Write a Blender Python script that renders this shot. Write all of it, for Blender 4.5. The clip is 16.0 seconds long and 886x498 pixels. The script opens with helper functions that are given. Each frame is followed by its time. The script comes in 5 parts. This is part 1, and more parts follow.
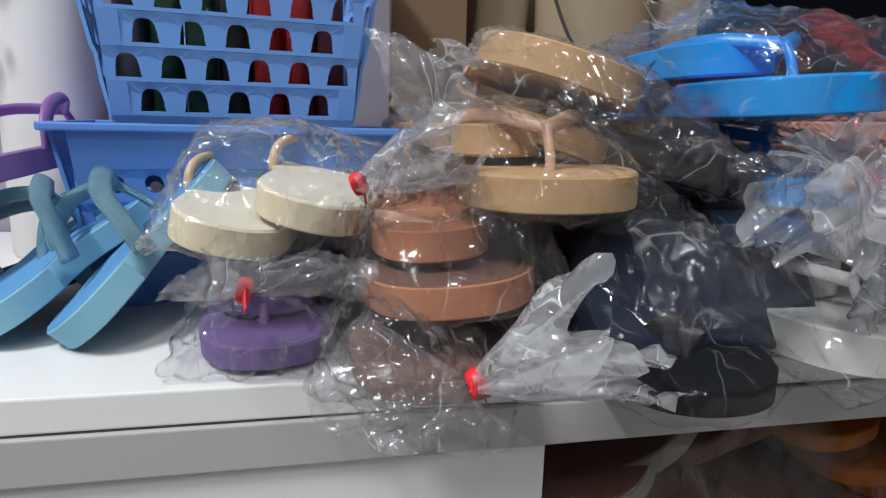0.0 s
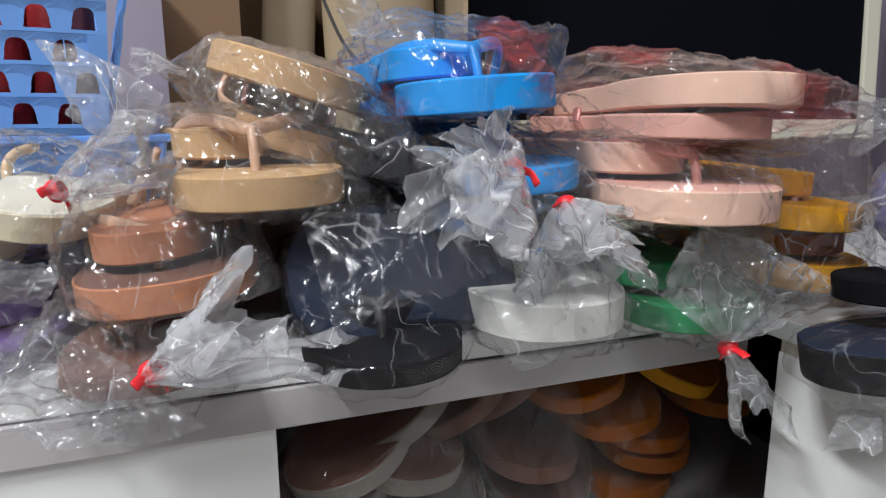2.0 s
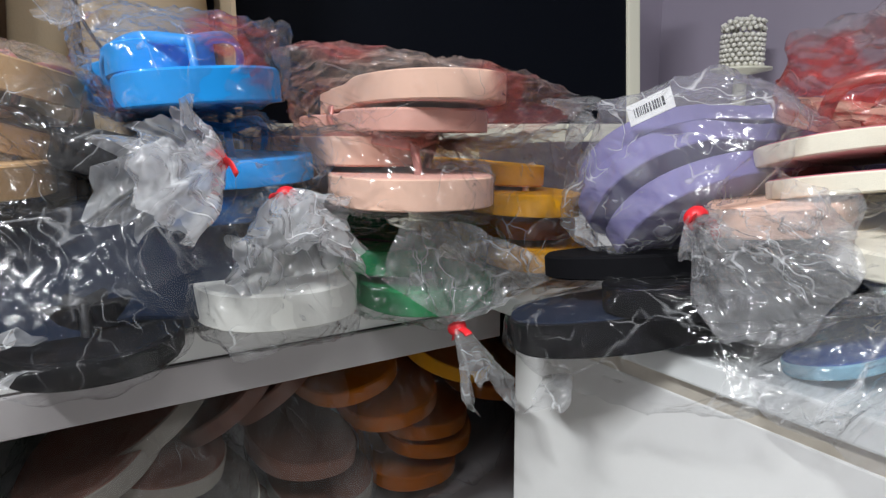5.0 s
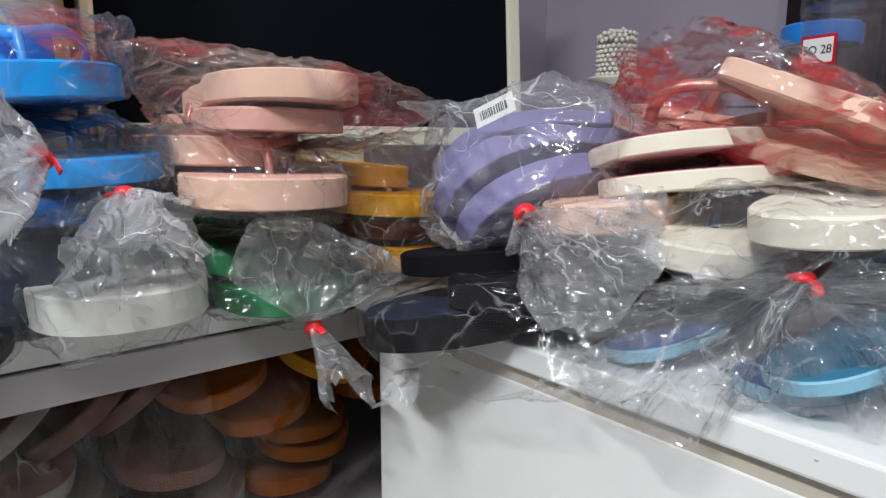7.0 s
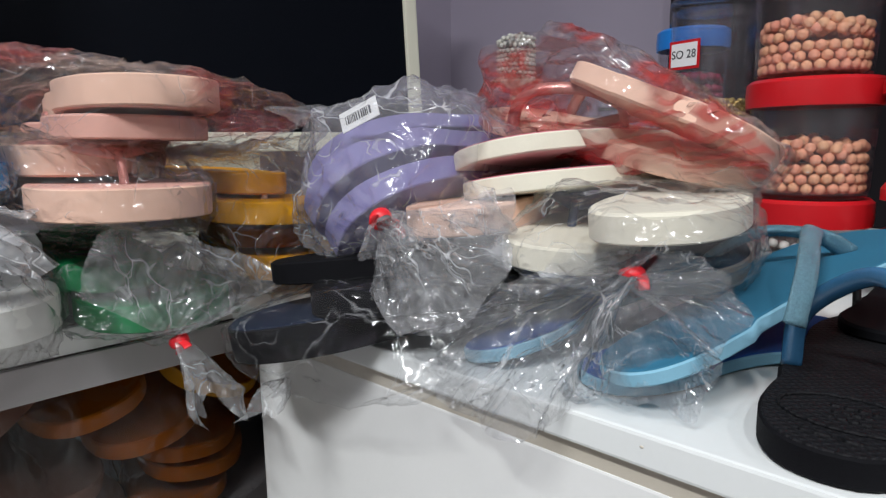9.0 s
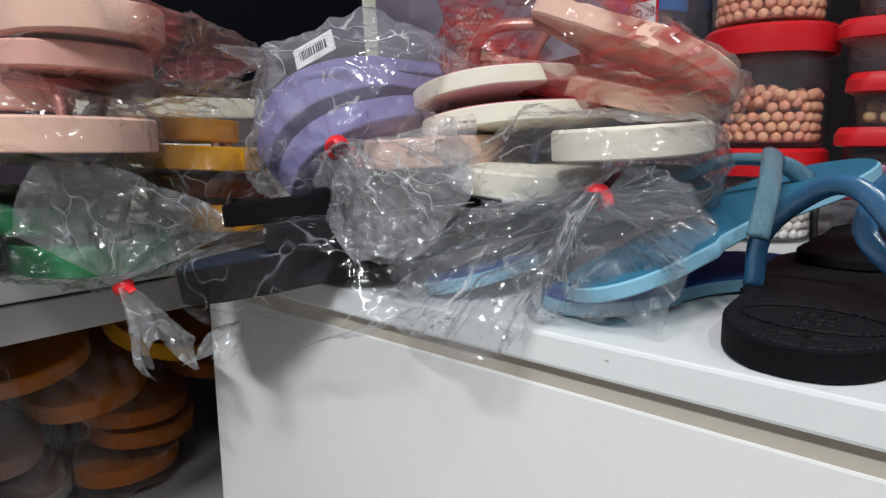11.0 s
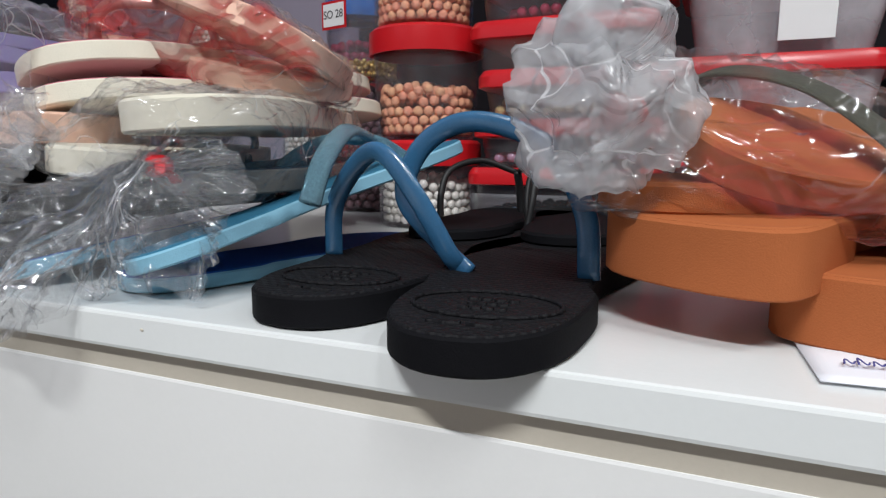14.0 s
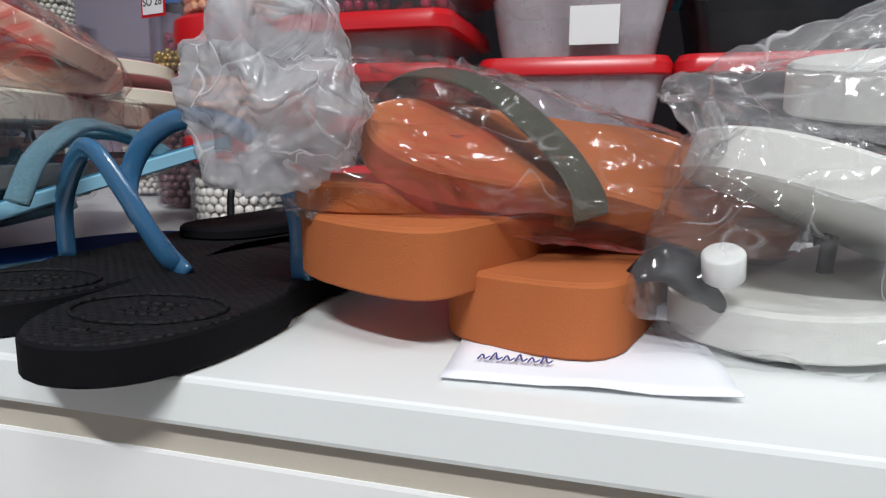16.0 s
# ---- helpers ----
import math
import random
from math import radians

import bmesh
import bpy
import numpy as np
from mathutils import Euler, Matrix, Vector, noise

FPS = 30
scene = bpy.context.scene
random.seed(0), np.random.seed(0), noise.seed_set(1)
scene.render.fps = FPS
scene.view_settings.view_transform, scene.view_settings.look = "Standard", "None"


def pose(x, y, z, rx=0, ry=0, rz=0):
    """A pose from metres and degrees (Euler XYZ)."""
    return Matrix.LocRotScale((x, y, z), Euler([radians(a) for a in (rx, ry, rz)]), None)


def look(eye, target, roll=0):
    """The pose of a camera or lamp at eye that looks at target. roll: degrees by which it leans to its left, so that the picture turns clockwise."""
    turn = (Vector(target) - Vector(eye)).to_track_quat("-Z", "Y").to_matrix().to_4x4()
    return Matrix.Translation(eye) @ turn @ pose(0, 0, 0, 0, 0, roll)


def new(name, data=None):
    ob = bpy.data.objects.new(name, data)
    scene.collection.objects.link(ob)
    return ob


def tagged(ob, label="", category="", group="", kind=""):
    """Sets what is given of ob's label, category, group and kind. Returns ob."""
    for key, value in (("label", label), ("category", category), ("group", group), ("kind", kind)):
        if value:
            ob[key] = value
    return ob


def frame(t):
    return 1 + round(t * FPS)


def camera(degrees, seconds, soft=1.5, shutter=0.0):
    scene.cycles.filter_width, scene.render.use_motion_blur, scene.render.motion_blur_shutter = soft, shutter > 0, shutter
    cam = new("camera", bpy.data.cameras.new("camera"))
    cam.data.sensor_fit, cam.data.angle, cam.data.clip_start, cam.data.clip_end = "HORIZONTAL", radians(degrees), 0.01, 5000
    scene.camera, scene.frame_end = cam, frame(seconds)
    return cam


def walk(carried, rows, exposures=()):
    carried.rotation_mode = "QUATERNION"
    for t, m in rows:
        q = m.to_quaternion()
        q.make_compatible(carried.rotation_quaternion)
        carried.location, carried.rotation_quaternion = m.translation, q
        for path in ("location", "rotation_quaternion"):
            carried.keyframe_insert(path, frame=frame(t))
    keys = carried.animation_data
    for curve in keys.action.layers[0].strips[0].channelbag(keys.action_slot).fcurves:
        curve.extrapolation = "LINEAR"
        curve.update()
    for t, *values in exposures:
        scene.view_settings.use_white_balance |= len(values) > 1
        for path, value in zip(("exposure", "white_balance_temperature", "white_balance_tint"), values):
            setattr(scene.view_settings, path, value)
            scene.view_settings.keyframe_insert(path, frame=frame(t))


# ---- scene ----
cam = camera(69.6, 16.0, soft=1.3)
PATH = [
    (0, (-0.0156, -0.0365, 1.0176), (0.1887, 0.9227, 0.8219), 1.44),
    (0.5, (0.0116, -0.0493, 1.0257), (0.2463, 0.9036, 0.8336), 1.07),
    (1, (0.0376, -0.0673, 1.0287), (0.3059, 0.8772, 0.8394), 0.61),
    (1.5, (0.0635, -0.0789, 1.0231), (0.3693, 0.8532, 0.8286), 0.04),
    (2, (0.0833, -0.0885, 1.0200), (0.4176, 0.8335, 0.8249), -0.22),
    (2.5, (0.0976, -0.0942, 1.0170), (0.4528, 0.8224, 0.8336), -0.29),
    (3, (0.1074, -0.1013, 1.0160), (0.5062, 0.7974, 0.8332), -0.12),
    (3.5, (0.1112, -0.1096, 1.0148), (0.5348, 0.7801, 0.8444), -0.66),
    (4, (0.1170, -0.1155, 1.0121), (0.5707, 0.7579, 0.8347), -0.44),
    (4.5, (0.1321, -0.1230, 1.0109), (0.6129, 0.7361, 0.8359), -0.54),
    (5, (0.1518, -0.1327, 1.0084), (0.6746, 0.7012, 0.8314), -0.36),
    (7.5, (0.1834, -0.1677, 1.0061), (0.8332, 0.5729, 0.8349), -0.08),
    (8, (0.1942, -0.1771, 1.0084), (0.8633, 0.5457, 0.8353), -0.50),
    (8.5, (0.2043, -0.1871, 1.0086), (0.9003, 0.5110, 0.8406), -0.64),
    (11, (0.2103, -0.1831, 0.9720), (0.9622, 0.4531, 0.7994), -0.35),
    (11.5, (0.2185, -0.1904, 0.9639), (1.0088, 0.4002, 0.8003), -0.31),
    (12, (0.2212, -0.1952, 0.9567), (1.0327, 0.3694, 0.8057), -0.02),
    (12.5, (0.2290, -0.2051, 0.9494), (1.0562, 0.3344, 0.7921), -0.43),
    (13, (0.2392, -0.2223, 0.9469), (1.0966, 0.2688, 0.7930), 0.11),
    (13.5, (0.2501, -0.2450, 0.9468), (1.1340, 0.1933, 0.7839), 0.32),
    (14, (0.2617, -0.2729, 0.9527), (1.1702, 0.1177, 0.8042), 0.04),
    (14.5, (0.2740, -0.2933, 0.9563), (1.2026, 0.0494, 0.8141), -0.02),
    (15, (0.2790, -0.3058, 0.9588), (1.2179, 0.0112, 0.8253), -0.23),
    (15.5, (0.2827, -0.3223, 0.9553), (1.2268, -0.0275, 0.8073), 0.00),
    (16, (0.2884, -0.3424, 0.9545), (1.2419, -0.0838, 0.7997), 0.70),
]
walk(cam, [(t, look(eye, target, roll)) for t, eye, target, roll in PATH],
     exposures=[(0, -0.40), (0.5, -0.20), (3.5, 0.06), (5.0, 0.12), (8.0, -0.02), (12.0, -0.14), (16.0, -0.12)])

# ---------------------------------------------------------------- world and light
world = bpy.data.worlds.new("room_air")
scene.world = world
world.use_nodes = True
world.node_tree.nodes["Background"].inputs[0].default_value = (0.75, 0.85, 1.0, 1)
world.node_tree.nodes["Background"].inputs[1].default_value = 0.008


def ceiling_lamp(place, length, width, watts, turn, tint=(0.95, 0.98, 1.0)):
    data = bpy.data.lights.new("tube_light", "AREA")
    data.shape, data.size, data.size_y, data.energy, data.color = "RECTANGLE", length, width, watts, tint
    ob = new("tube_light", data)
    ob.matrix_world = pose(*place, 0, 0, turn)
    return ob


ceiling_lamp((-0.82, -0.32, 2.34), 0.60, 0.06, 44, 80)
ceiling_lamp((-0.35, -1.00, 2.35), 0.60, 0.06, 13, 20)
ceiling_lamp((0.30, -1.55, 2.35), 0.60, 0.06, 9, 0)
ceiling_lamp((-0.10, -0.20, 2.40), 0.60, 0.06, 3, 70)


# ---------------------------------------------------------------- materials
def nodes_of(name):
    m = bpy.data.materials.new(name)
    m.use_nodes = True
    nt = m.node_tree
    return m, nt, nt.nodes["Principled BSDF"], nt.links.new


def surface(name, color, rough=0.6, vary=0.12, scale=60.0, fine=900.0, bump=0.15, metal=0.0, coat=0.0, spec=0.5):
    """A solid surface: colour drifting at two scales, fine relief."""
    m, nt, bsdf, link = nodes_of(name)
    tc = nt.nodes.new("ShaderNodeTexCoord")
    n1 = nt.nodes.new("ShaderNodeTexNoise")
    n1.inputs["Scale"].default_value, n1.inputs["Detail"].default_value = scale, 6
    n2 = nt.nodes.new("ShaderNodeTexNoise")
    n2.inputs["Scale"].default_value, n2.inputs["Detail"].default_value = fine, 3
    link(tc.outputs["Object"], n1.inputs["Vector"])
    link(tc.outputs["Object"], n2.inputs["Vector"])
    mix = nt.nodes.new("ShaderNodeMix")
    mix.data_type = "RGBA"
    mix.inputs["A"].default_value = (*[c * (1 - vary) for c in color], 1)
    mix.inputs["B"].default_value = (*[min(1, c * (1 + vary)) for c in color], 1)
    add = nt.nodes.new("ShaderNodeMath")
    add.operation = "MULTIPLY_ADD"
    add.inputs[1].default_value = 0.45
    link(n2.outputs["Fac"], add.inputs[0])
    half = nt.nodes.new("ShaderNodeMath")
    half.operation, half.inputs[1].default_value = "MULTIPLY", 0.55
    link(n1.outputs["Fac"], half.inputs[0])
    link(half.outputs[0], add.inputs[2])
    link(add.outputs[0], mix.inputs["Factor"])
    link(mix.outputs["Result"], bsdf.inputs["Base Color"])
    bsdf.inputs["Roughness"].default_value = rough
    bsdf.inputs["Metallic"].default_value = metal
    bsdf.inputs["Coat Weight"].default_value = coat
    bsdf.inputs["Specular IOR Level"].default_value = spec
    b = nt.nodes.new("ShaderNodeBump")
    b.inputs["Strength"].default_value, b.inputs["Distance"].default_value = bump, 0.001
    link(n2.outputs["Fac"], b.inputs["Height"])
    link(b.outputs["Normal"], bsdf.inputs["Normal"])
    return m


def foam(name, color, rough=0.8):
    return surface(name, color, rough, 0.16, 45, 1700, 0.22, spec=0.12)


def film(name, haze=0.10, gloss=0.45, rough=0.11, tint=(0.985, 0.985, 0.99), printed=None, stripes=260.0, cover=0.5, bar=0.5, relief=0.8):
    """Thin crinkled plastic: mostly clear, a little milky, sharp glints; printed: colour of bars printed on it."""
    m, nt, bsdf, link = nodes_of(name)
    nt.nodes.remove(bsdf)
    out = nt.nodes["Material Output"]
    tc = nt.nodes.new("ShaderNodeTexCoord")
    warp = nt.nodes.new("ShaderNodeTexNoise")
    warp.inputs["Scale"].default_value, warp.inputs["Detail"].default_value = 22, 2
    link(tc.outputs["Object"], warp.inputs["Vector"])
    big = nt.nodes.new("ShaderNodeMixRGB")
    big.inputs[0].default_value = 0.055
    link(tc.outputs["Object"], big.inputs[1])
    link(warp.outputs["Color"], big.inputs[2])
    tall = nt.nodes.new("ShaderNodeMapping")
    tall.inputs["Scale"].default_value, tall.inputs["Rotation"].default_value = (2.0, 0.28, 1.3), (0.5, 0.35, 0.8)
    link(big.outputs[0], tall.inputs["Vector"])
    cells = []
    for size in (26, 62):
        cell = nt.nodes.new("ShaderNodeTexVoronoi")
        cell.feature, cell.inputs["Scale"].default_value = "DISTANCE_TO_EDGE", size
        link(tall.outputs["Vector"], cell.inputs["Vector"])
        cells.append(cell)
    fold = nt.nodes.new("ShaderNodeTexNoise")
    fold.noise_type, fold.inputs["Scale"].default_value, fold.inputs["Detail"].default_value = "RIDGED_MULTIFRACTAL", 55, 3
    link(big.outputs[0], fold.inputs["Vector"])
    half_ = nt.nodes.new("ShaderNodeMath")
    half_.operation, half_.inputs[1].default_value = "MULTIPLY_ADD", 0.45
    link(cells[1].outputs["Distance"], half_.inputs[0])
    link(cells[0].outputs["Distance"], half_.inputs[2])
    sum_ = nt.nodes.new("ShaderNodeMath")
    sum_.operation, sum_.inputs[1].default_value = "MULTIPLY_ADD", 0.30
    link(fold.outputs["Fac"], sum_.inputs[0])
    link(half_.outputs[0], sum_.inputs[2])
    lines = nt.nodes.new("ShaderNodeMapRange")
    lines.inputs["From Min"].default_value, lines.inputs["From Max"].default_value = 0.0, 0.022
    lines.inputs["To Min"].default_value, lines.inputs["To Max"].default_value = haze * 1.8 + 0.26, 0.0
    link(cells[0].outputs["Distance"], lines.inputs["Value"])
    patch = nt.nodes.new("ShaderNodeTexNoise")
    patch.inputs["Scale"].default_value = 40
    link(tc.outputs["Object"], patch.inputs["Vector"])
    some = nt.nodes.new("ShaderNodeMapRange")
    some.inputs["From Min"].default_value, some.inputs["From Max"].default_value = 0.42, 0.62
    link(patch.outputs["Fac"], some.inputs["Value"])
    crease = nt.nodes.new("ShaderNodeMath")
    crease.operation = "MULTIPLY"
    link(lines.outputs[0], crease.inputs[0])
    link(some.outputs[0], crease.inputs[1])
    b = nt.nodes.new("ShaderNodeBump")
    b.inputs["Strength"].default_value, b.inputs["Distance"].default_value = relief, 0.009
    link(sum_.outputs[0], b.inputs["Height"])
    clear = nt.nodes.new("ShaderNodeBsdfTransparent")
    clear.inputs[0].default_value = (*tint, 1)
    milk = nt.nodes.new("ShaderNodeBsdfDiffuse")
    milk.inputs[0].default_value = (0.85, 0.86, 0.88, 1)
    back = nt.nodes.new("ShaderNodeBsdfTranslucent")
    back.inputs[0].default_value = (0.85, 0.86, 0.88, 1)
    white = nt.nodes.new("ShaderNodeMixShader")
    white.inputs[0].default_value = 0.45
    link(milk.outputs[0], white.inputs[1])
    link(back.outputs[0], white.inputs[2])
    link(b.outputs["Normal"], milk.inputs["Normal"])
    shine = nt.nodes.new("ShaderNodeBsdfGlossy")
    shine.inputs["Roughness"].default_value = rough
    link(b.outputs["Normal"], shine.inputs["Normal"])
    amount = nt.nodes.new("ShaderNodeMapRange")
    amount.inputs["From Min"].default_value, amount.inputs["From Max"].default_value = 0.25, 0.8
    amount.inputs["To Min"].default_value, amount.inputs["To Max"].default_value = haze * 0.75, haze * 2.0
    link(fold.outputs["Fac"], amount.inputs["Value"])
    total = nt.nodes.new("ShaderNodeMath")
    total.use_clamp = True
    link(amount.outputs[0], total.inputs[0])
    link(crease.outputs[0], total.inputs[1])
    m1 = nt.nodes.new("ShaderNodeMixShader")
    link(total.outputs[0], m1.inputs[0])
    link(clear.outputs[0], m1.inputs[1])
    link(white.outputs[0], m1.inputs[2])
    last = m1
    if printed:
        ink = nt.nodes.new("ShaderNodeBsdfDiffuse")
        ink.inputs[0].default_value = (*printed, 1)
        wave = nt.nodes.new("ShaderNodeTexWave")
        wave.bands_direction = "Z"
        wave.inputs["Scale"].default_value, wave.inputs["Distortion"].default_value = stripes / 6.28, 1.5
        link(big.outputs[0], wave.inputs["Vector"])
        zone = nt.nodes.new("ShaderNodeTexNoise")
        zone.inputs["Scale"].default_value = 16
        link(tc.outputs["Object"], zone.inputs["Vector"])
        z2 = nt.nodes.new("ShaderNodeMapRange")
        z2.inputs["From Min"].default_value, z2.inputs["From Max"].default_value = 1 - cover - 0.03, 1 - cover + 0.03
        link(zone.outputs["Fac"], z2.inputs["Value"])
        w2 = nt.nodes.new("ShaderNodeMapRange")
        w2.inputs["From Min"].default_value, w2.inputs["From Max"].default_value = 0.35, 0.75
        w2.inputs["To Min"].default_value, w2.inputs["To Max"].default_value = bar * 0.45, bar
        link(wave.outputs["Fac"], w2.inputs["Value"])
        mul = nt.nodes.new("ShaderNodeMath")
        mul.operation = "MULTIPLY"
        link(z2.outputs[0], mul.inputs[0])
        link(w2.outputs[0], mul.inputs[1])
        m3 = nt.nodes.new("ShaderNodeMixShader")
        link(mul.outputs[0], m3.inputs[0])
        link(m1.outputs[0], m3.inputs[1])
        link(ink.outputs[0], m3.inputs[2])
        last = m3
    edge_on = nt.nodes.new("ShaderNodeLayerWeight")
    edge_on.inputs["Blend"].default_value = 0.5
    steep = nt.nodes.new("ShaderNodeMath")
    steep.operation, steep.inputs[1].default_value = "POWER", 4.0
    link(edge_on.outputs["Facing"], steep.inputs[0])
    link(b.outputs["Normal"], edge_on.inputs["Normal"])
    g = nt.nodes.new("ShaderNodeMath")
    g.operation, g.inputs[1].default_value = "MULTIPLY_ADD", gloss
    g.inputs[2].default_value = 0.11 * gloss
    g.use_clamp = True
    link(steep.outputs[0], g.inputs[0])
    m2 = nt.nodes.new("ShaderNodeMixShader")
    link(g.outputs[0], m2.inputs[0])
    link(last.outputs[0], m2.inputs[1])
    link(shine.outputs[0], m2.inputs[2])
    link(m2.outputs[0], out.inputs["Surface"])
    return m


def clear_plastic(name, tint, haze=0.15, rough=0.12):
    m, nt, bsdf, link = nodes_of(name)
    nt.nodes.remove(bsdf)
    out = nt.nodes["Material Output"]
    clear = nt.nodes.new("ShaderNodeBsdfTransparent")
    clear.inputs[0].default_value = (*tint, 1)
    milk = nt.nodes.new("ShaderNodeBsdfDiffuse")
    milk.inputs[0].default_value = (0.75, 0.72, 0.75, 1)
    tc = nt.nodes.new("ShaderNodeTexCoord")
    n = nt.nodes.new("ShaderNodeTexNoise")
    n.inputs["Scale"].default_value, n.inputs["Detail"].default_value = 30, 5
    link(tc.outputs["Object"], n.inputs["Vector"])
    r = nt.nodes.new("ShaderNodeMapRange")
    r.inputs["From Min"].default_value, r.inputs["From Max"].default_value = 0.3, 0.7
    r.inputs["To Min"].default_value, r.inputs["To Max"].default_value = haze * 0.6, haze * 1.4
    link(n.outputs["Fac"], r.inputs["Value"])
    m1 = nt.nodes.new("ShaderNodeMixShader")
    link(r.outputs[0], m1.inputs[0])
    link(clear.outputs[0], m1.inputs[1])
    link(milk.outputs[0], m1.inputs[2])
    shine = nt.nodes.new("ShaderNodeBsdfGlossy")
    shine.inputs["Roughness"].default_value = rough
    edge_on = nt.nodes.new("ShaderNodeLayerWeight")
    edge_on.inputs["Blend"].default_value = 0.5
    steep = nt.nodes.new("ShaderNodeMath")
    steep.operation, steep.inputs[1].default_value = "POWER", 4.0
    link(edge_on.outputs["Facing"], steep.inputs[0])
    g = nt.nodes.new("ShaderNodeMath")
    g.operation, g.inputs[1].default_value, g.inputs[2].default_value = "MULTIPLY_ADD", 0.5, 0.04
    link(steep.outputs[0], g.inputs[0])
    m2 = nt.nodes.new("ShaderNodeMixShader")
    link(g.outputs[0], m2.inputs[0])
    link(m1.outputs[0], m2.inputs[1])
    link(shine.outputs[0], m2.inputs[2])
    link(m2.outputs[0], out.inputs["Surface"])
    return m


def bead_surface(name, colors, rough=0.4, stripes=0.0, metal=0.0):
    """Beads whose colour changes from bead to bead."""
    m, nt, bsdf, link = nodes_of(name)
    geo = nt.nodes.new("ShaderNodeNewGeometry")
    ramp = nt.nodes.new("ShaderNodeValToRGB")
    ramp.color_ramp.elements[0].color = (*colors[0], 1)
    ramp.color_ramp.elements[1].color = (*colors[1], 1)
    link(geo.outputs["Random Per Island"], ramp.inputs[0])
    link(ramp.outputs[0], bsdf.inputs["Base Color"])
    bsdf.inputs["Roughness"].default_value = rough
    bsdf.inputs["Metallic"].default_value = metal
    if stripes:
        tc = nt.nodes.new("ShaderNodeTexCoord")
        w = nt.nodes.new("ShaderNodeTexWave")
        w.bands_direction = "Z"
        w.inputs["Scale"].default_value, w.inputs["Distortion"].default_value = stripes, 2
        link(tc.outputs["Object"], w.inputs["Vector"])
        b = nt.nodes.new("ShaderNodeBump")
        b.inputs["Strength"].default_value, b.inputs["Distance"].default_value = 0.6, 0.001
        link(w.outputs["Fac"], b.inputs["Height"])
        link(b.outputs["Normal"], bsdf.inputs["Normal"])
    return m


LAMINATE = surface("white_laminate", (0.80, 0.80, 0.79), 0.32, 0.03, 9, 400, 0.04)
LAMINATE_TOP = surface("cool_white_laminate_top", (0.75, 0.77, 0.765), 0.24, 0.03, 9, 400, 0.03)
# white laminate darkened: shade on fascia and bay floor put into the colour
LAMINATE_SHADED = surface("shaded_white_laminate", (0.45, 0.425, 0.43), 0.38, 0.03, 9, 400, 0.04)
GROOVE = surface("beige_edge_strip", (0.56, 0.51, 0.43), 0.5, 0.05, 30, 600, 0.05)
SEAM = surface("dark_seam", (0.06, 0.05, 0.05), 0.7, 0.2, 80, 800, 0.1)
WALL = surface("lilac_wall_paint", (0.30, 0.265, 0.335), 0.7, 0.05, 6, 300, 0.1)
WALL_PALE = surface("pale_wall_paint", (0.30, 0.295, 0.29), 0.8, 0.04, 5, 300, 0.1)
# near black: shade inside the bay and behind the jars put into the colour
SHADE_PANEL = surface("shade_black_panel", (0.009, 0.007, 0.009), 0.8, 0.2, 20, 400, 0.1, spec=0.15)
FLOOR_M = surface("floor_tile", (0.22, 0.20, 0.18), 0.35, 0.08, 5, 200, 0.05)
CARD = surface("brown_cardboard", (0.17, 0.10, 0.055), 0.85, 0.08, 12, 500, 0.2)
CARD_IN = surface("tan_cardboard", (0.36, 0.275, 0.175), 0.85, 0.07, 12, 500, 0.2)
ROLL_WHITE = surface("white_sheeting", (0.66, 0.65, 0.64), 0.6, 0.05, 12, 300, 0.1)
BEZEL = surface("cream_bezel_plastic", (0.72, 0.70, 0.58), 0.45, 0.03, 20, 500, 0.05)
SCREEN = surface("dark_screen", (0.004, 0.005, 0.008), 0.5, 0.1, 10, 300, 0.01, spec=0.04)
BLUE_BASKET = surface("blue_basket_plastic", (0.15, 0.34, 0.76), 0.45, 0.04, 25, 700, 0.08)
BLUE_BASKET_LOW = surface("deep_blue_basket_plastic", (0.10, 0.25, 0.65), 0.45, 0.04, 25, 700, 0.08)
RED_LID = surface("red_lid_plastic", (0.55, 0.012, 0.018), 0.28, 0.05, 30, 500, 0.04)
RED_TIE = surface("red_tie_tape", (0.75, 0.02, 0.03), 0.4, 0.1, 120, 900, 0.1)
TEAL_LID = surface("teal_lid_plastic", (0.01, 0.28, 0.34), 0.3, 0.05, 30, 500, 0.04)
BLUE_LID = surface("blue_lid_plastic", (0.02, 0.20, 0.62), 0.3, 0.05, 30, 500, 0.04)
PAPER = surface("white_paper", (0.78, 0.79, 0.84), 0.8, 0.02, 20, 600, 0.05)
INK = surface("blue_pen_ink", (0.05, 0.06, 0.25), 0.6, 0.1, 200, 900, 0.0)
PRINT_BLACK = surface("black_print", (0.03, 0.03, 0.035), 0.6, 0.1, 200, 900, 0.0)
TAG = surface("white_tag_card", (0.80, 0.80, 0.80), 0.5, 0.02, 50, 500, 0.02)

BAG = film("bag_film", 0.075, 0.5)
BAG_CLEAR = film("bag_film_clear", 0.05, 0.45)
BAG_THIN = film("thin_bag_film", 0.014, 0.36, 0.12, relief=0.3)
BAG_MILKY = film("bag_film_milky", 0.20, 0.5, 0.14, relief=0.5)
FLAP = film("flap_film", 0.20, 0.65, 0.10)
DRAPE = film("draped_film", 0.085, 0.7, 0.09)
RUFF = film("gathered_film", 0.27, 0.6, 0.11)
RUFF_BALL = film("bunched_film", 0.55, 0.4, 0.22)
RUFF_THICK = film("thick_gathered_film", 0.42, 0.55, 0.13)
BAG_RED = film("red_printed_film", 0.05, 0.45, 0.11, printed=(0.42, 0.035, 0.03), cover=0.52, bar=0.62)
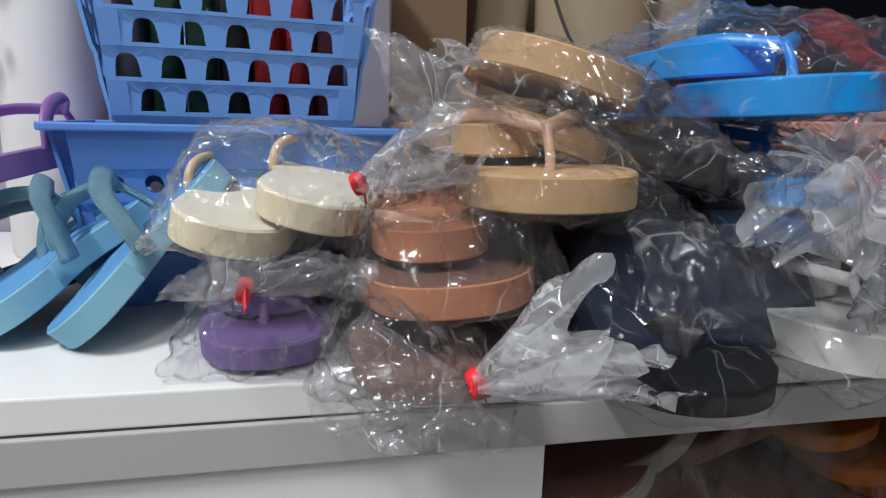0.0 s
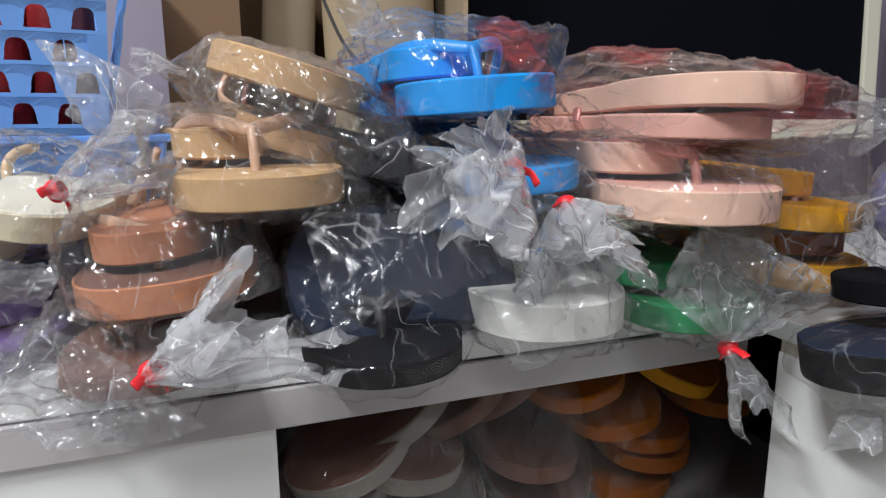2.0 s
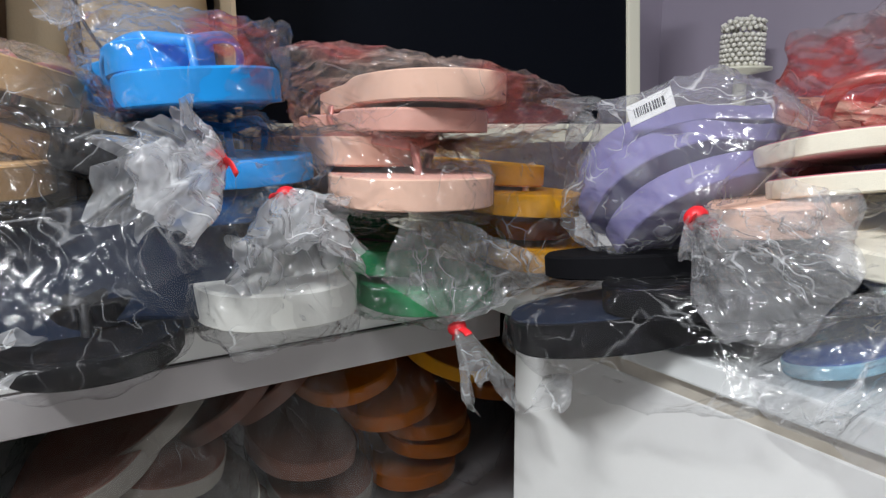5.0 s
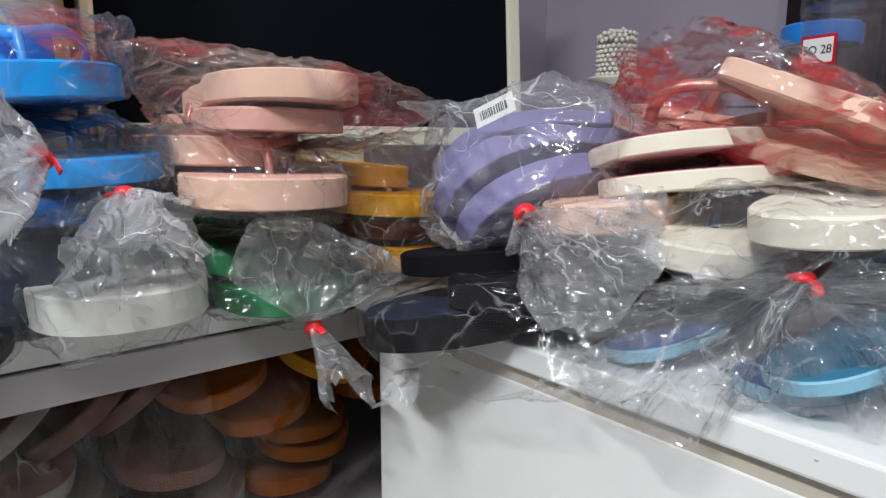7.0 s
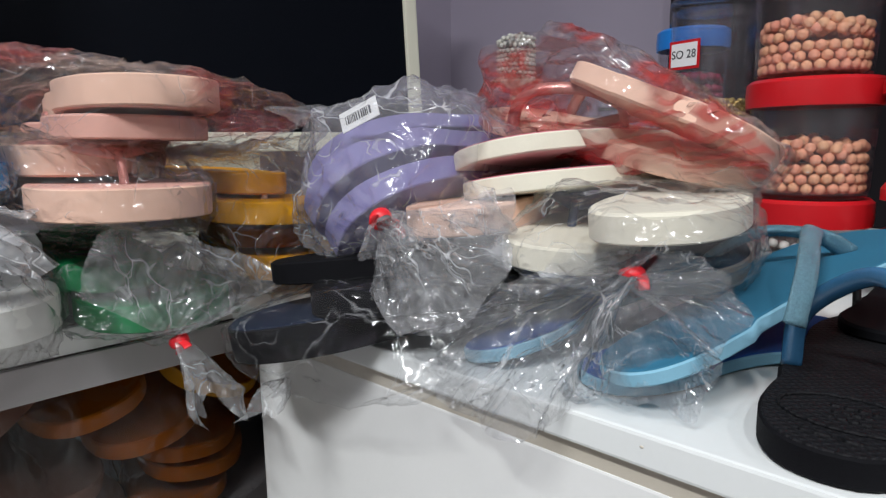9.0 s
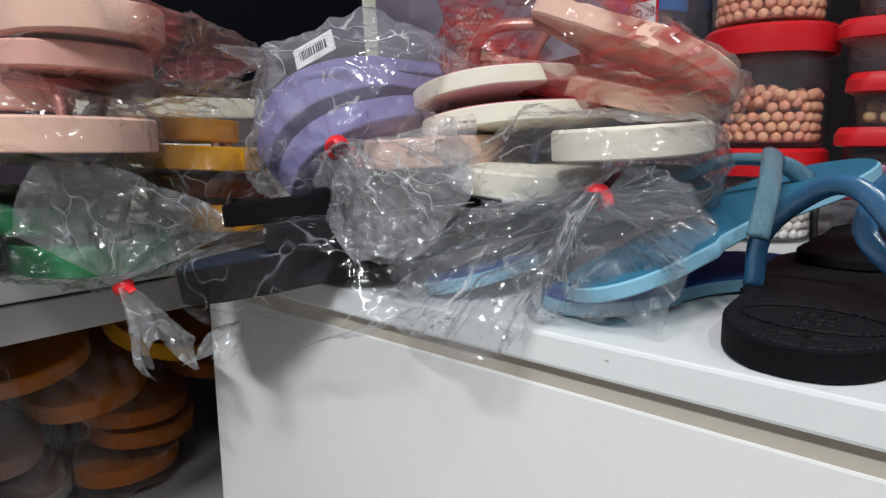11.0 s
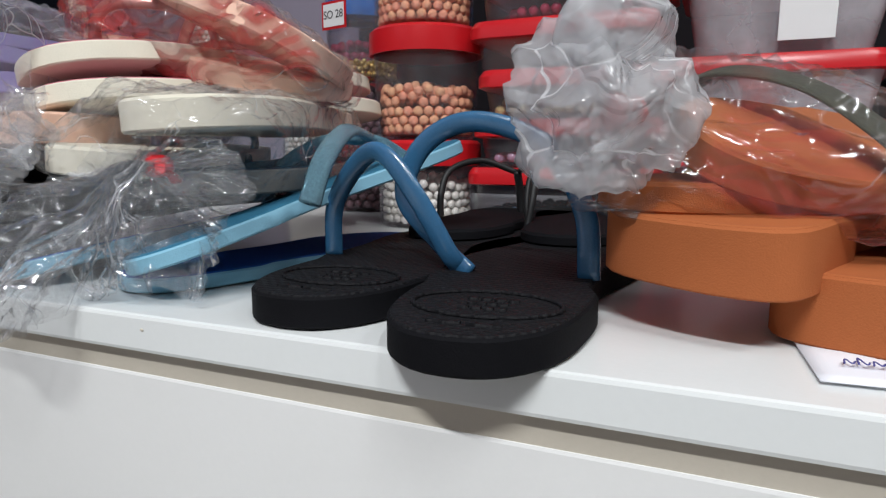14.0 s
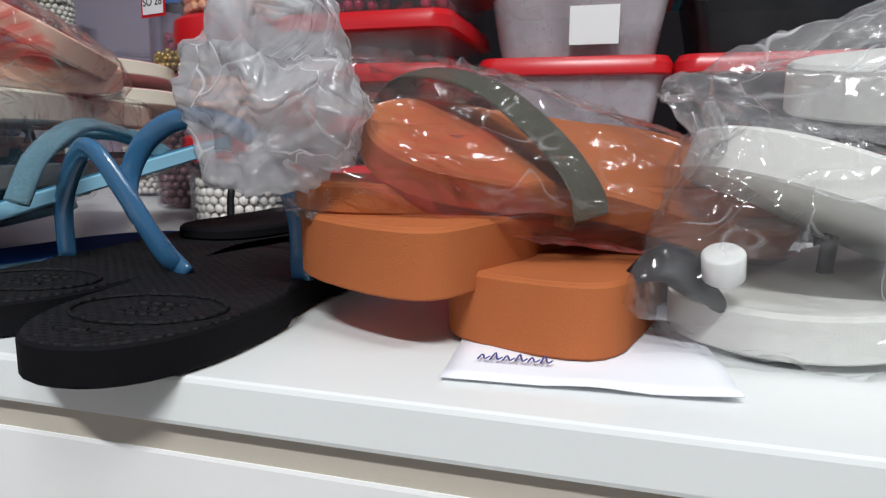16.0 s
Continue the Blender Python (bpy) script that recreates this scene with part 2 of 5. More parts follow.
BAG_REDDISH = film("red_washed_film", 0.045, 0.45, 0.11, printed=(0.45, 0.06, 0.05), stripes=400, cover=0.45, bar=0.34, relief=0.45)
JAR = clear_plastic("clear_jar_plastic", (0.95, 0.94, 0.96), 0.022)
TUB = clear_plastic("frosted_tub_plastic", (0.85, 0.83, 0.88), 0.26, 0.25)
TUB_DARK = clear_plastic("smoky_tub_plastic", (0.10, 0.16, 0.24), 0.02, 0.2)

FOAM = {
    "tan": foam("tan_foam", (0.52, 0.33, 0.17)),
    "cream": foam("cream_foam", (0.70, 0.62, 0.44)),
    "purple": foam("purple_foam", (0.16, 0.10, 0.27)),
    "copper": foam("copper_foam", (0.46, 0.19, 0.10)),
    "brown": foam("brown_foam", (0.16, 0.08, 0.06)),
    "navy": foam("navy_foam", (0.010, 0.017, 0.036)),
    "black": foam("black_foam", (0.0045, 0.0045, 0.006)),
    "blue": foam("bright_blue_foam", (0.015, 0.30, 0.78)),
    # darker copy of the bright blue foam, with shade in its colour
    "shadeblue": foam("shaded_blue_foam", (0.01, 0.10, 0.32)),
    "pink": foam("pink_foam", (0.72, 0.40, 0.33)),
    "peach": foam("peach_foam", (0.80, 0.52, 0.40)),
    "white": foam("white_foam", (0.66, 0.66, 0.62)),
    "offwhite": foam("offwhite_foam", (0.72, 0.68, 0.57)),
    "green": foam("green_foam", (0.010, 0.23, 0.075)),
    "yellow": foam("mustard_foam", (0.78, 0.36, 0.015)),
    "lilac": foam("lilac_foam", (0.21, 0.19, 0.40)),
    "rosetop": foam("rose_foam", (0.50, 0.16, 0.20)),
    "sky": foam("sky_blue_foam", (0.22, 0.44, 0.57)),
    "royal": foam("royal_blue_foam", (0.02, 0.08, 0.30)),
    "teal": foam("teal_foam", (0.030, 0.14, 0.23)),
    "orange": foam("orange_foam", (0.385, 0.115, 0.040)),
    "grey": foam("grey_foam", (0.22, 0.20, 0.175)),
    "amber": foam("amber_foam", (0.33, 0.090, 0.003)),
    "violet": foam("violet_foam", (0.34, 0.20, 0.46)),
    "midblue": foam("mid_blue_foam", (0.10, 0.28, 0.52)),
}
m, nt, bsdf, link = nodes_of("black_tread_foam")
tc = nt.nodes.new("ShaderNodeTexCoord")
waves = []
for way in ("X", "Y"):
    spin = nt.nodes.new("ShaderNodeMapping")
    spin.inputs["Rotation"].default_value = (0, 0, 0.785)
    link(tc.outputs["Object"], spin.inputs["Vector"])
    wv = nt.nodes.new("ShaderNodeTexWave")
    wv.bands_direction = way
    wv.inputs["Scale"].default_value, wv.inputs["Distortion"].default_value = 95, 0.6
    link(spin.outputs["Vector"], wv.inputs["Vector"])
    waves.append(wv)
both = nt.nodes.new("ShaderNodeMath")
both.operation = "MULTIPLY"
link(waves[0].outputs["Fac"], both.inputs[0])
link(waves[1].outputs["Fac"], both.inputs[1])
wear = nt.nodes.new("ShaderNodeTexNoise")
wear.inputs["Scale"].default_value, wear.inputs["Detail"].default_value = 60, 6
link(tc.outputs["Object"], wear.inputs["Vector"])
tone = nt.nodes.new("ShaderNodeValToRGB")
tone.color_ramp.elements[0].color = (0.0035, 0.0035, 0.0048, 1)
tone.color_ramp.elements[1].color = (0.009, 0.009, 0.011, 1)
link(wear.outputs["Fac"], tone.inputs[0])
link(tone.outputs[0], bsdf.inputs["Base Color"])
bsdf.inputs["Roughness"].default_value, bsdf.inputs["Specular IOR Level"].default_value = 0.7, 0.2
relief = nt.nodes.new("ShaderNodeBump")
relief.inputs["Strength"].default_value, relief.inputs["Distance"].default_value = 0.7, 0.0012
link(both.outputs[0], relief.inputs["Height"])
link(relief.outputs["Normal"], bsdf.inputs["Normal"])
FOAM["tread"] = m
STRAP = {
    "tan": surface("tan_rubber", (0.58, 0.36, 0.24), 0.35, 0.08, 60, 900, 0.1),
    "rose": surface("rose_gold_rubber", (0.52, 0.22, 0.19), 0.28, 0.1, 60, 900, 0.15, metal=0.35),
    "bluejelly": surface("blue_pearl_rubber", (0.030, 0.115, 0.23), 0.22, 0.35, 90, 1500, 0.15, coat=0.6),
    "black": surface("black_rubber", (0.009, 0.009, 0.010), 0.55, 0.1, 60, 900, 0.1),
    "blue": surface("blue_rubber", (0.012, 0.26, 0.70), 0.35, 0.08, 60, 900, 0.1),
    "gold": surface("dark_gold_rubber", (0.26, 0.16, 0.055), 0.32, 0.3, 200, 1800, 0.6, metal=0.6),
    "glitter": surface("glitter_blue_strap", (0.20, 0.38, 0.47), 0.26, 0.6, 900, 2600, 1.0, metal=0.6),
    "olive": surface("olive_glitter_strap", (0.10, 0.10, 0.07), 0.4, 0.7, 900, 2600, 1.0, metal=0.3),
    "beige": surface("beige_rubber", (0.62, 0.44, 0.28), 0.35, 0.1, 80, 1200, 0.3),
    "purple": surface("purple_rubber", (0.24, 0.12, 0.34), 0.35, 0.1, 80, 1200, 0.2),
    "brown": surface("brown_rubber", (0.24, 0.12, 0.09), 0.35, 0.1, 80, 1200, 0.2),
    "white": surface("white_rubber", (0.78, 0.78, 0.76), 0.35, 0.05, 80, 1200, 0.1),
    "navy": surface("navy_rubber", (0.02, 0.035, 0.09), 0.35, 0.1, 80, 1200, 0.1),
}


# ---------------------------------------------------------------- building blocks
def part(name, bm, material, parent=None, label="", smooth=True, at=None, crisp=0):
    me = bpy.data.meshes.new(name)
    bm.normal_update()
    bm.to_mesh(me)
    bm.free()
    if smooth:
        me.shade_smooth()
    if crisp:
        me.set_sharp_from_angle(angle=radians(crisp))
    me.materials.append(material)
    ob = new(name, me)
    if parent:
        ob.parent = parent
    if at:
        ob.matrix_local = at
    if label:
        ob["label"] = label
    return ob


def thing(name, label, category, m, group=""):
    ob = new(name)
    ob.empty_display_size = 0.02
    ob.matrix_world = m
    return tagged(ob, label, category, group)


def box_into(bm, lo, hi, bevel=0.0):
    c = [(a + b) / 2 for a, b in zip(lo, hi)]
    s = [b - a for a, b in zip(lo, hi)]
    made = bmesh.ops.create_cube(bm, size=1.0, matrix=Matrix.Translation(c) @ Matrix.Diagonal((*s, 1)))
    if bevel:
        edges = list({e for v in made["verts"] for e in v.link_edges})
        bmesh.ops.bevel(bm, geom=edges, offset=bevel, segments=2, profile=0.6, affect="EDGES")


def slab(name, lo, hi, material, bevel=0.001, parent=None, label="", kind=""):
    bm = bmesh.new()
    box_into(bm, lo, hi, bevel)
    ob = part(name, bm, material, parent, label, smooth=False)
    if kind:
        tagged(ob, label, kind=kind)
    return ob


def lathe_into(bm, profile, n=40, m=Matrix()):
    """Turns (radius, height) pairs round z."""
    rings = []
    for r, z in profile:
        rings.append([bm.verts.new(m @ Vector((r * math.cos(a), r * math.sin(a), z))) for a in (2 * math.pi * k / n for k in range(n))])
    for a, b in zip(rings, rings[1:]):
        for k in range(n):
            bm.faces.new((a[k], a[(k + 1) % n], b[(k + 1) % n], b[k]))
    return rings


def smooth_path(points, n):
    """A Catmull-Rom line through points."""
    pts = [Vector(p) for p in points]
    pts = [2 * pts[0] - pts[1]] + pts + [2 * pts[-1] - pts[-2]]
    out = []
    for i in range(1, len(pts) - 2):
        a, b, c, d = pts[i - 1 : i + 3]
        for k in range(n):
            t = k / n
            out.append(0.5 * (2 * b + (c - a) * t + (2 * a - 5 * b + 4 * c - d) * t * t + (3 * b - a - 3 * c + d) * t**3))
    out.append(pts[-2])
    return out


def sweep_into(bm, points, width, height, up=(0, 0, 1), n=7, k=12, taper=(1, 1)):
    """A band of oval section along a line; width runs along the surface, height through it."""
    line = smooth_path(points, n)
    rings = []
    for i, p in enumerate(line):
        ahead = (line[min(i + 1, len(line) - 1)] - line[max(i - 1, 0)]).normalized()
        side = ahead.cross(Vector(up))
        side = side.normalized() if side.length > 1e-4 else Vector((0, 1, 0))
        top = side.cross(ahead).normalized()
        f = taper[0] + (taper[1] - taper[0]) * i / (len(line) - 1)
        ring = []
        for j in range(k):
            a = 2 * math.pi * j / k
            ring.append(bm.verts.new(p + side * (math.cos(a) * width * f / 2) + top * (math.sin(a) * height * f / 2)))
        rings.append(ring)
    for a, b in zip(rings, rings[1:]):
        for j in range(k):
            bm.faces.new((a[j], a[(j + 1) % k], b[(j + 1) % k], b[j]))
    bm.faces.new(list(reversed(rings[0])))
    bm.faces.new(rings[-1])


INSIDE = {}


def outline(length, toe, heel, n=30, blunt=5.0):
    """Left and right edge of a flip-flop sole, heel at x = 0, toe at x = length."""
    rows = []
    for i in range(n + 1):
        s = (1 - math.cos(math.pi * i / n)) / 2
        waist = min(toe, heel) * 0.93
        if s < 0.45:
            u = s / 0.45
            w = heel + (waist - heel) * (u * u * (3 - 2 * u))
        else:
            u = min(1, (s - 0.45) / 0.32)
            w = waist + (toe - waist) * (u * u * (3 - 2 * u))
        e = abs(2 * s - 1)
        w *= (1 - e**blunt) ** 0.45
        rows.append((s * length, 0.006 * math.sin(math.pi * s) * (1 if s > 0.3 else 0.3), w))
    return rows


def sole_into(bm, rows, low, high, inset=0.0, edge=0.0008, rag=0.0007):
    """A rounded slab over the outline between the heights low(s) and high(s)."""
    length = rows[-1][0]
    half = [(x, c + w / 2, c - w / 2) for x, c, w in rows]
    ring = [(x, a) for x, a, b in half] + [(x, b) for x, a, b in reversed(half[1:-1])]
    cx = length / 2
    layers = []
    for step, (draw, up) in enumerate(((edge, 0), (0, edge), (0, -edge), (edge, -0.0))):
        layer = []
        for x, y in ring:
            s = x / length
            dx, dy = x - cx, y
            d = math.hypot(dx * 0.4, dy) or 1
            pull = inset + draw + rag * (noise.noise((x * 260, y * 260, 3.1)) if step in (1, 2) else 0)
            px, py = x - (dx * 0.4) / d * pull, y - dy / d * pull
            z = (low(s) + up) if step < 2 else (high(s) + up)
            layer.append(bm.verts.new((px, py, z)))
        layers.append(layer)
    n = len(ring)
    for a, b in zip(layers, layers[1:]):
        for k in range(n):
            bm.faces.new((a[k], a[(k + 1) % n], b[(k + 1) % n], b[k]))
    m = len(half)
    for layer, turn in ((layers[0], True), (layers[-1], False)):
        for i in range(m - 1):
            quad = [layer[i], layer[i + 1], layer[(n - i - 1) % n], layer[(n - i) % n]]
            quad = list(dict.fromkeys(quad))
            if len(quad) > 2:
                bm.faces.new(quad[::-1] if turn else quad)
    bmesh.ops.recalc_face_normals(bm, faces=bm.faces)


def sandal(label, side, top, strap, m, length=0.245, toe=0.094, heel=0.070, thick=0.017, rise=0.040, band=0.010, group="flip-flops on the shelf",
           wedge=0.0, emboss=False, near="heel", flat=0.5, straps=True, bow=0.0, strap_at=(0.36, 0.70), blunt=5.0):
    """A flip-flop: m puts its near end's underside at the origin, length along +x, sole up."""
    rows = outline(length, toe, heel, 30, blunt)
    shift = Matrix() if near == "heel" else pose(length - 0.014, 0, 0, 0, 0, 180)
    root = thing("flip_flop", label, "flip-flop", m, group)

    def low(s):
        return bow * (2 * s - 1) ** 2

    def high(s):
        k = min(1, max(0, (0.62 - s) / 0.5))
        return thick + wedge * k * k * (3 - 2 * k) + bow * (2 * s - 1) ** 2

    verts = []

    def piece(name, bm, mat, lab="", under=root):
        bmesh.ops.transform(bm, matrix=shift, verts=bm.verts)
        verts.extend(v.co.copy() for v in bm.verts)
        return part(name, bm, mat, under, lab, crisp=27 if name in ("sole", "footbed") else 0)

    bm = bmesh.new()
    sole_into(bm, rows, low, lambda s: high(s) - 0.0006)
    piece("sole", bm, FOAM[side])
    bm = bmesh.new()
    sole_into(bm, rows, lambda s: high(s) - 0.003, high, 0.0010, 0.0005, 0.0)
    bed = piece("footbed", bm, FOAM[top])
    if emboss:
        bm = bmesh.new()
        line = []
        for k in range(33):
            a = 2 * math.pi * k / 32
            line.append((length * 0.165 + 0.017 * math.cos(a), 0.024 * math.sin(a), high(0.165) + 0.0004))
        sweep_into(bm, line, 0.0016, 0.0016, n=1, k=6)
        for j, (w, dx) in enumerate(((0.018, 0.006), (0.014, 0.0), (0.016, -0.006))):
            for q in range(4):
                box_into(bm, (length * 0.165 + dx - 0.0012, -w / 2 + q * w / 4, high(0.16) - 0.001), (length * 0.165 + dx + 0.0012, -w / 2 + q * w / 4 + w / 5.5, high(0.16) + 0.0007))
        for dy in (-0.006, 0.006):
            box_into(bm, (length * 0.055 - 0.001, dy - 0.006, high(0.05) - 0.001), (length * 0.055 + 0.001, dy + 0.004, high(0.05) + 0.0007))
        piece("embossed_oval", bm, FOAM[top], "pressed oval mark", bed)
    if straps:
        bs, fs = strap_at
        fx, bx = length * fs, length * bs
        zf, zb = high(fs), high(bs)
        mid = (fx - 0.008, 0, zf + rise * 0.80)
        for sgn, w in ((1, toe * 0.43), (-1, toe * 0.41)):
            bm = bmesh.new()
            pts = [(bx, sgn * w, zb - 0.004), (bx + 0.004, sgn * w * 1.06, zb + rise * 0.45), (bx + (fx - bx) * 0.22, sgn * w * 0.98, zb + rise * 0.88),
                   (bx + (fx - bx) * 0.60, sgn * w * 0.62, zf + rise * 1.04), mid]
            sweep_into(bm, pts, band * 0.42 if flat > 0.9 else band, band * flat, up=(0.2, sgn * 0.9, 0.45), taper=(1.0, 0.8))
            piece("strap", bm, STRAP[strap])
        bm = bmesh.new()
        sweep_into(bm, [(fx - 0.009, 0, zf + rise * 0.84), (fx - 0.004, 0, zf + rise * 0.45), (fx, 0, zf - 0.004)], 0.0055, 0.0055, up=(0, 1, 0))
        piece("toe_post", bm, STRAP[strap])
    INSIDE[root.name] = [m @ v for v in verts]
    return root


def facing(p, yaw, pitch=0.0, roll=0.0, over=False):
    """A pose at p whose +x heads to yaw (degrees from world +x), tipped up by pitch; over: sole upwards."""
    m = Matrix.Translation(p) @ Matrix.Rotation(radians(yaw), 4, "Z") @ Matrix.Rotation(radians(-pitch), 4, "Y") @ Matrix.Rotation(radians(roll), 4, "X")
    return m @ Matrix.Rotation(math.pi, 4, "X") if over else m


def crinkle(p, amp, seed):
    q = Vector((p.x + seed * 0.37, p.y - seed * 0.21, p.z + seed * 0.11))
    w = q + 0.012 * Vector((noise.noise(q * 30), noise.noise(q * 30 + Vector((7, 1, 2))), noise.noise(q * 30 + Vector((1, 9, 4)))))
    ridge = (1 - abs(noise.noise(w * 38))) ** 3 - 0.45
    fine = (1 - abs(noise.noise(w * 95))) ** 3 - 0.45
    return amp * (ridge + 0.45 * fine)


def fine_mesh(bm, edge, rounds=6):
    for _ in range(rounds):
        long = [e for e in bm.edges if e.calc_length() > edge]
        if not long or len(bm.verts) > 14000:
            break
        bmesh.ops.subdivide_edges(bm, edges=long, cuts=1)
        bmesh.ops.triangulate(bm, faces=[f for f in bm.faces if len(f.verts) > 3])


def tail_into(bm, at, way, length, spread, seed, pleats=7, flat=0.45, side=None, loops=56, rows=16, root=0.004):
    """The loose end of a bag beyond its knot: a pleated, flattened, crumpled trumpet with a ragged rim."""
    way = Vector(way).normalized()
    side = Vector(side) if side else Vector((0, 0, 1)).cross(way)
    side = (side - way * side.dot(way)).normalized()
    other = way.cross(side)
    rnd = random.Random(seed)
    ph = [rnd.uniform(0, 6.28) for _ in range(4)]
    grid = []
    for i in range(rows + 1):
        v = i / rows
        ring = []
        for j in range(loops):
            a = 2 * math.pi * j / loops
            pleat = math.sin(pleats * a + ph[0]) * 0.5 + math.sin((pleats * 2 - 1) * a + ph[1]) * 0.3
            r = root + spread * (v**0.75) * (1 + 0.55 * pleat * (1 - 0.45 * v))
            reach = length * v * (1 + 0.20 * math.sin(2 * a + ph[2]) + 0.13 * math.sin(5 * a + ph[3]))
            p = Vector(at) + way * reach + side * (r * math.cos(a)) + other * (r * math.sin(a) * flat)
            k = crinkle(p, 0.0075 * v, seed)
            p += side * k * math.cos(a) + other * k * math.sin(a) + way * k * 0.8
            p += Vector((noise.noise(p * 26 + Vector((seed, 0, 0))), noise.noise(p * 26 + Vector((0, seed, 5))), noise.noise(p * 26 + Vector((3, 0, seed))))) * 0.012 * v
            ring.append(bm.verts.new(p))
        grid.append(ring)
    for a, b in zip(grid, grid[1:]):
        for j in range(loops):
            bm.faces.new((a[j], a[(j + 1) % loops], b[(j + 1) % loops], b[j]))


def flap_into(bm, knot, rim, seed, folds=9, deep=0.006, crumple=1.0, cols=72, rows=30, gap=0.0016):
    """A loose, pleated sheet of bag film, two layers deep, from a narrow edge (knot) out to a rim."""
    knot, rim = [Vector(p) for p in knot], [Vector(p) for p in rim]
    top = [knot[0].lerp(knot[-1], j / cols) for j in range(cols + 1)]
    legs = [(b - a).length for a, b in zip(rim, rim[1:])]
    low = []
    for j in range(cols + 1):
        d = j / cols * sum(legs)
        for a, b, ln in zip(rim, rim[1:], legs):
            if d <= ln + 1e-9:
                break
            d -= ln
        low.append(a.lerp(b, min(1, d / ln)))
    for _ in range(3):
        low = [low[0]] + [(a + 2 * b + c) / 4 for a, b, c in zip(low, low[1:], low[2:])] + [low[-1]]
    rnd = random.Random(seed)
    ph = [rnd.uniform(0, 6.28) for _ in range(3)]
    out = (low[-1] - low[0]).cross(sum(low, Vector()) / len(low) - sum(top, Vector()) / len(top)).normalized()
    for layer in (0, 1):
        grid = []
        for i in range(rows + 1):
            v = i / rows
            row = []
            for j in range(cols + 1):
                u = j / cols
                ragged = 1 + 0.05 * math.sin(9 * u + ph[1]) + 0.035 * math.sin(23 * u + ph[2])
                p = top[j].lerp(low[j], v * ragged)
                w = u * folds + 0.6 * math.sin(3 * u + ph[0]) + 0.5 * noise.noise(p * 40) + 0.35 * layer
                ray = (1 - abs(noise.noise(Vector((w * 0.9, seed * 1.7, 0.8 * v))))) ** 3 - 0.5
                fine = (1 - abs(noise.noise(Vector((w * 2.6, seed * 0.9, 2.2 * v))))) ** 3 - 0.5
                lift = deep * (1.5 * ray + 0.6 * fine) * (0.25 + 0.75 * v) + crumple * (crinkle(p, 0.0045 * (0.3 + v), seed + layer) + 0.014 * math.sin(math.pi * v) * noise.noise(p * 18 + Vector((seed, 0, 0))))
                p = p + out * (lift + gap * layer)
                row.append(bm.verts.new(p))
            grid.append(row)
        for a, b in zip(grid, grid[1:]):
            for j in range(cols):
                bm.faces.new((a[j], a[j + 1], b[j + 1], b[j]))


def flaps_on(root, flaps, material, seed, name="loose_flap", label="loose pleated flap of film"):
    mid = root.matrix_world.translation
    for n, f in enumerate(flaps):
        bm = bmesh.new()
        flap_into(bm, f[0], f[1], seed * 11 + n, *f[2:])
        bmesh.ops.translate(bm, vec=-mid, verts=bm.verts)
        part(name, bm, material, root, label, crisp=38)


def tie_into(bm, base, way):
    """A short twist of tape round a gathered neck, with two free ends."""
    way = Vector(way).normalized()
    lathe_into(bm, [(0.0052, -0.003), (0.0062, -0.001), (0.0060, 0.002), (0.0048, 0.0035)], 14, Matrix.Translation(base) @ way.to_track_quat("Z", "Y").to_matrix().to_4x4())
    side = way.cross(Vector((0.3, 0.2, 1))).normalized()
    for sg in (1, -1):
        sweep_into(bm, [base + side * 0.004 * sg, base + side * 0.008 * sg - Vector((0, 0.004, 0.001)), base + side * 0.012 * sg - Vector((0, 0.005, 0.005 * (1 - sg * 0.4)))], 0.005, 0.0012, up=tuple(way), n=4, k=8)


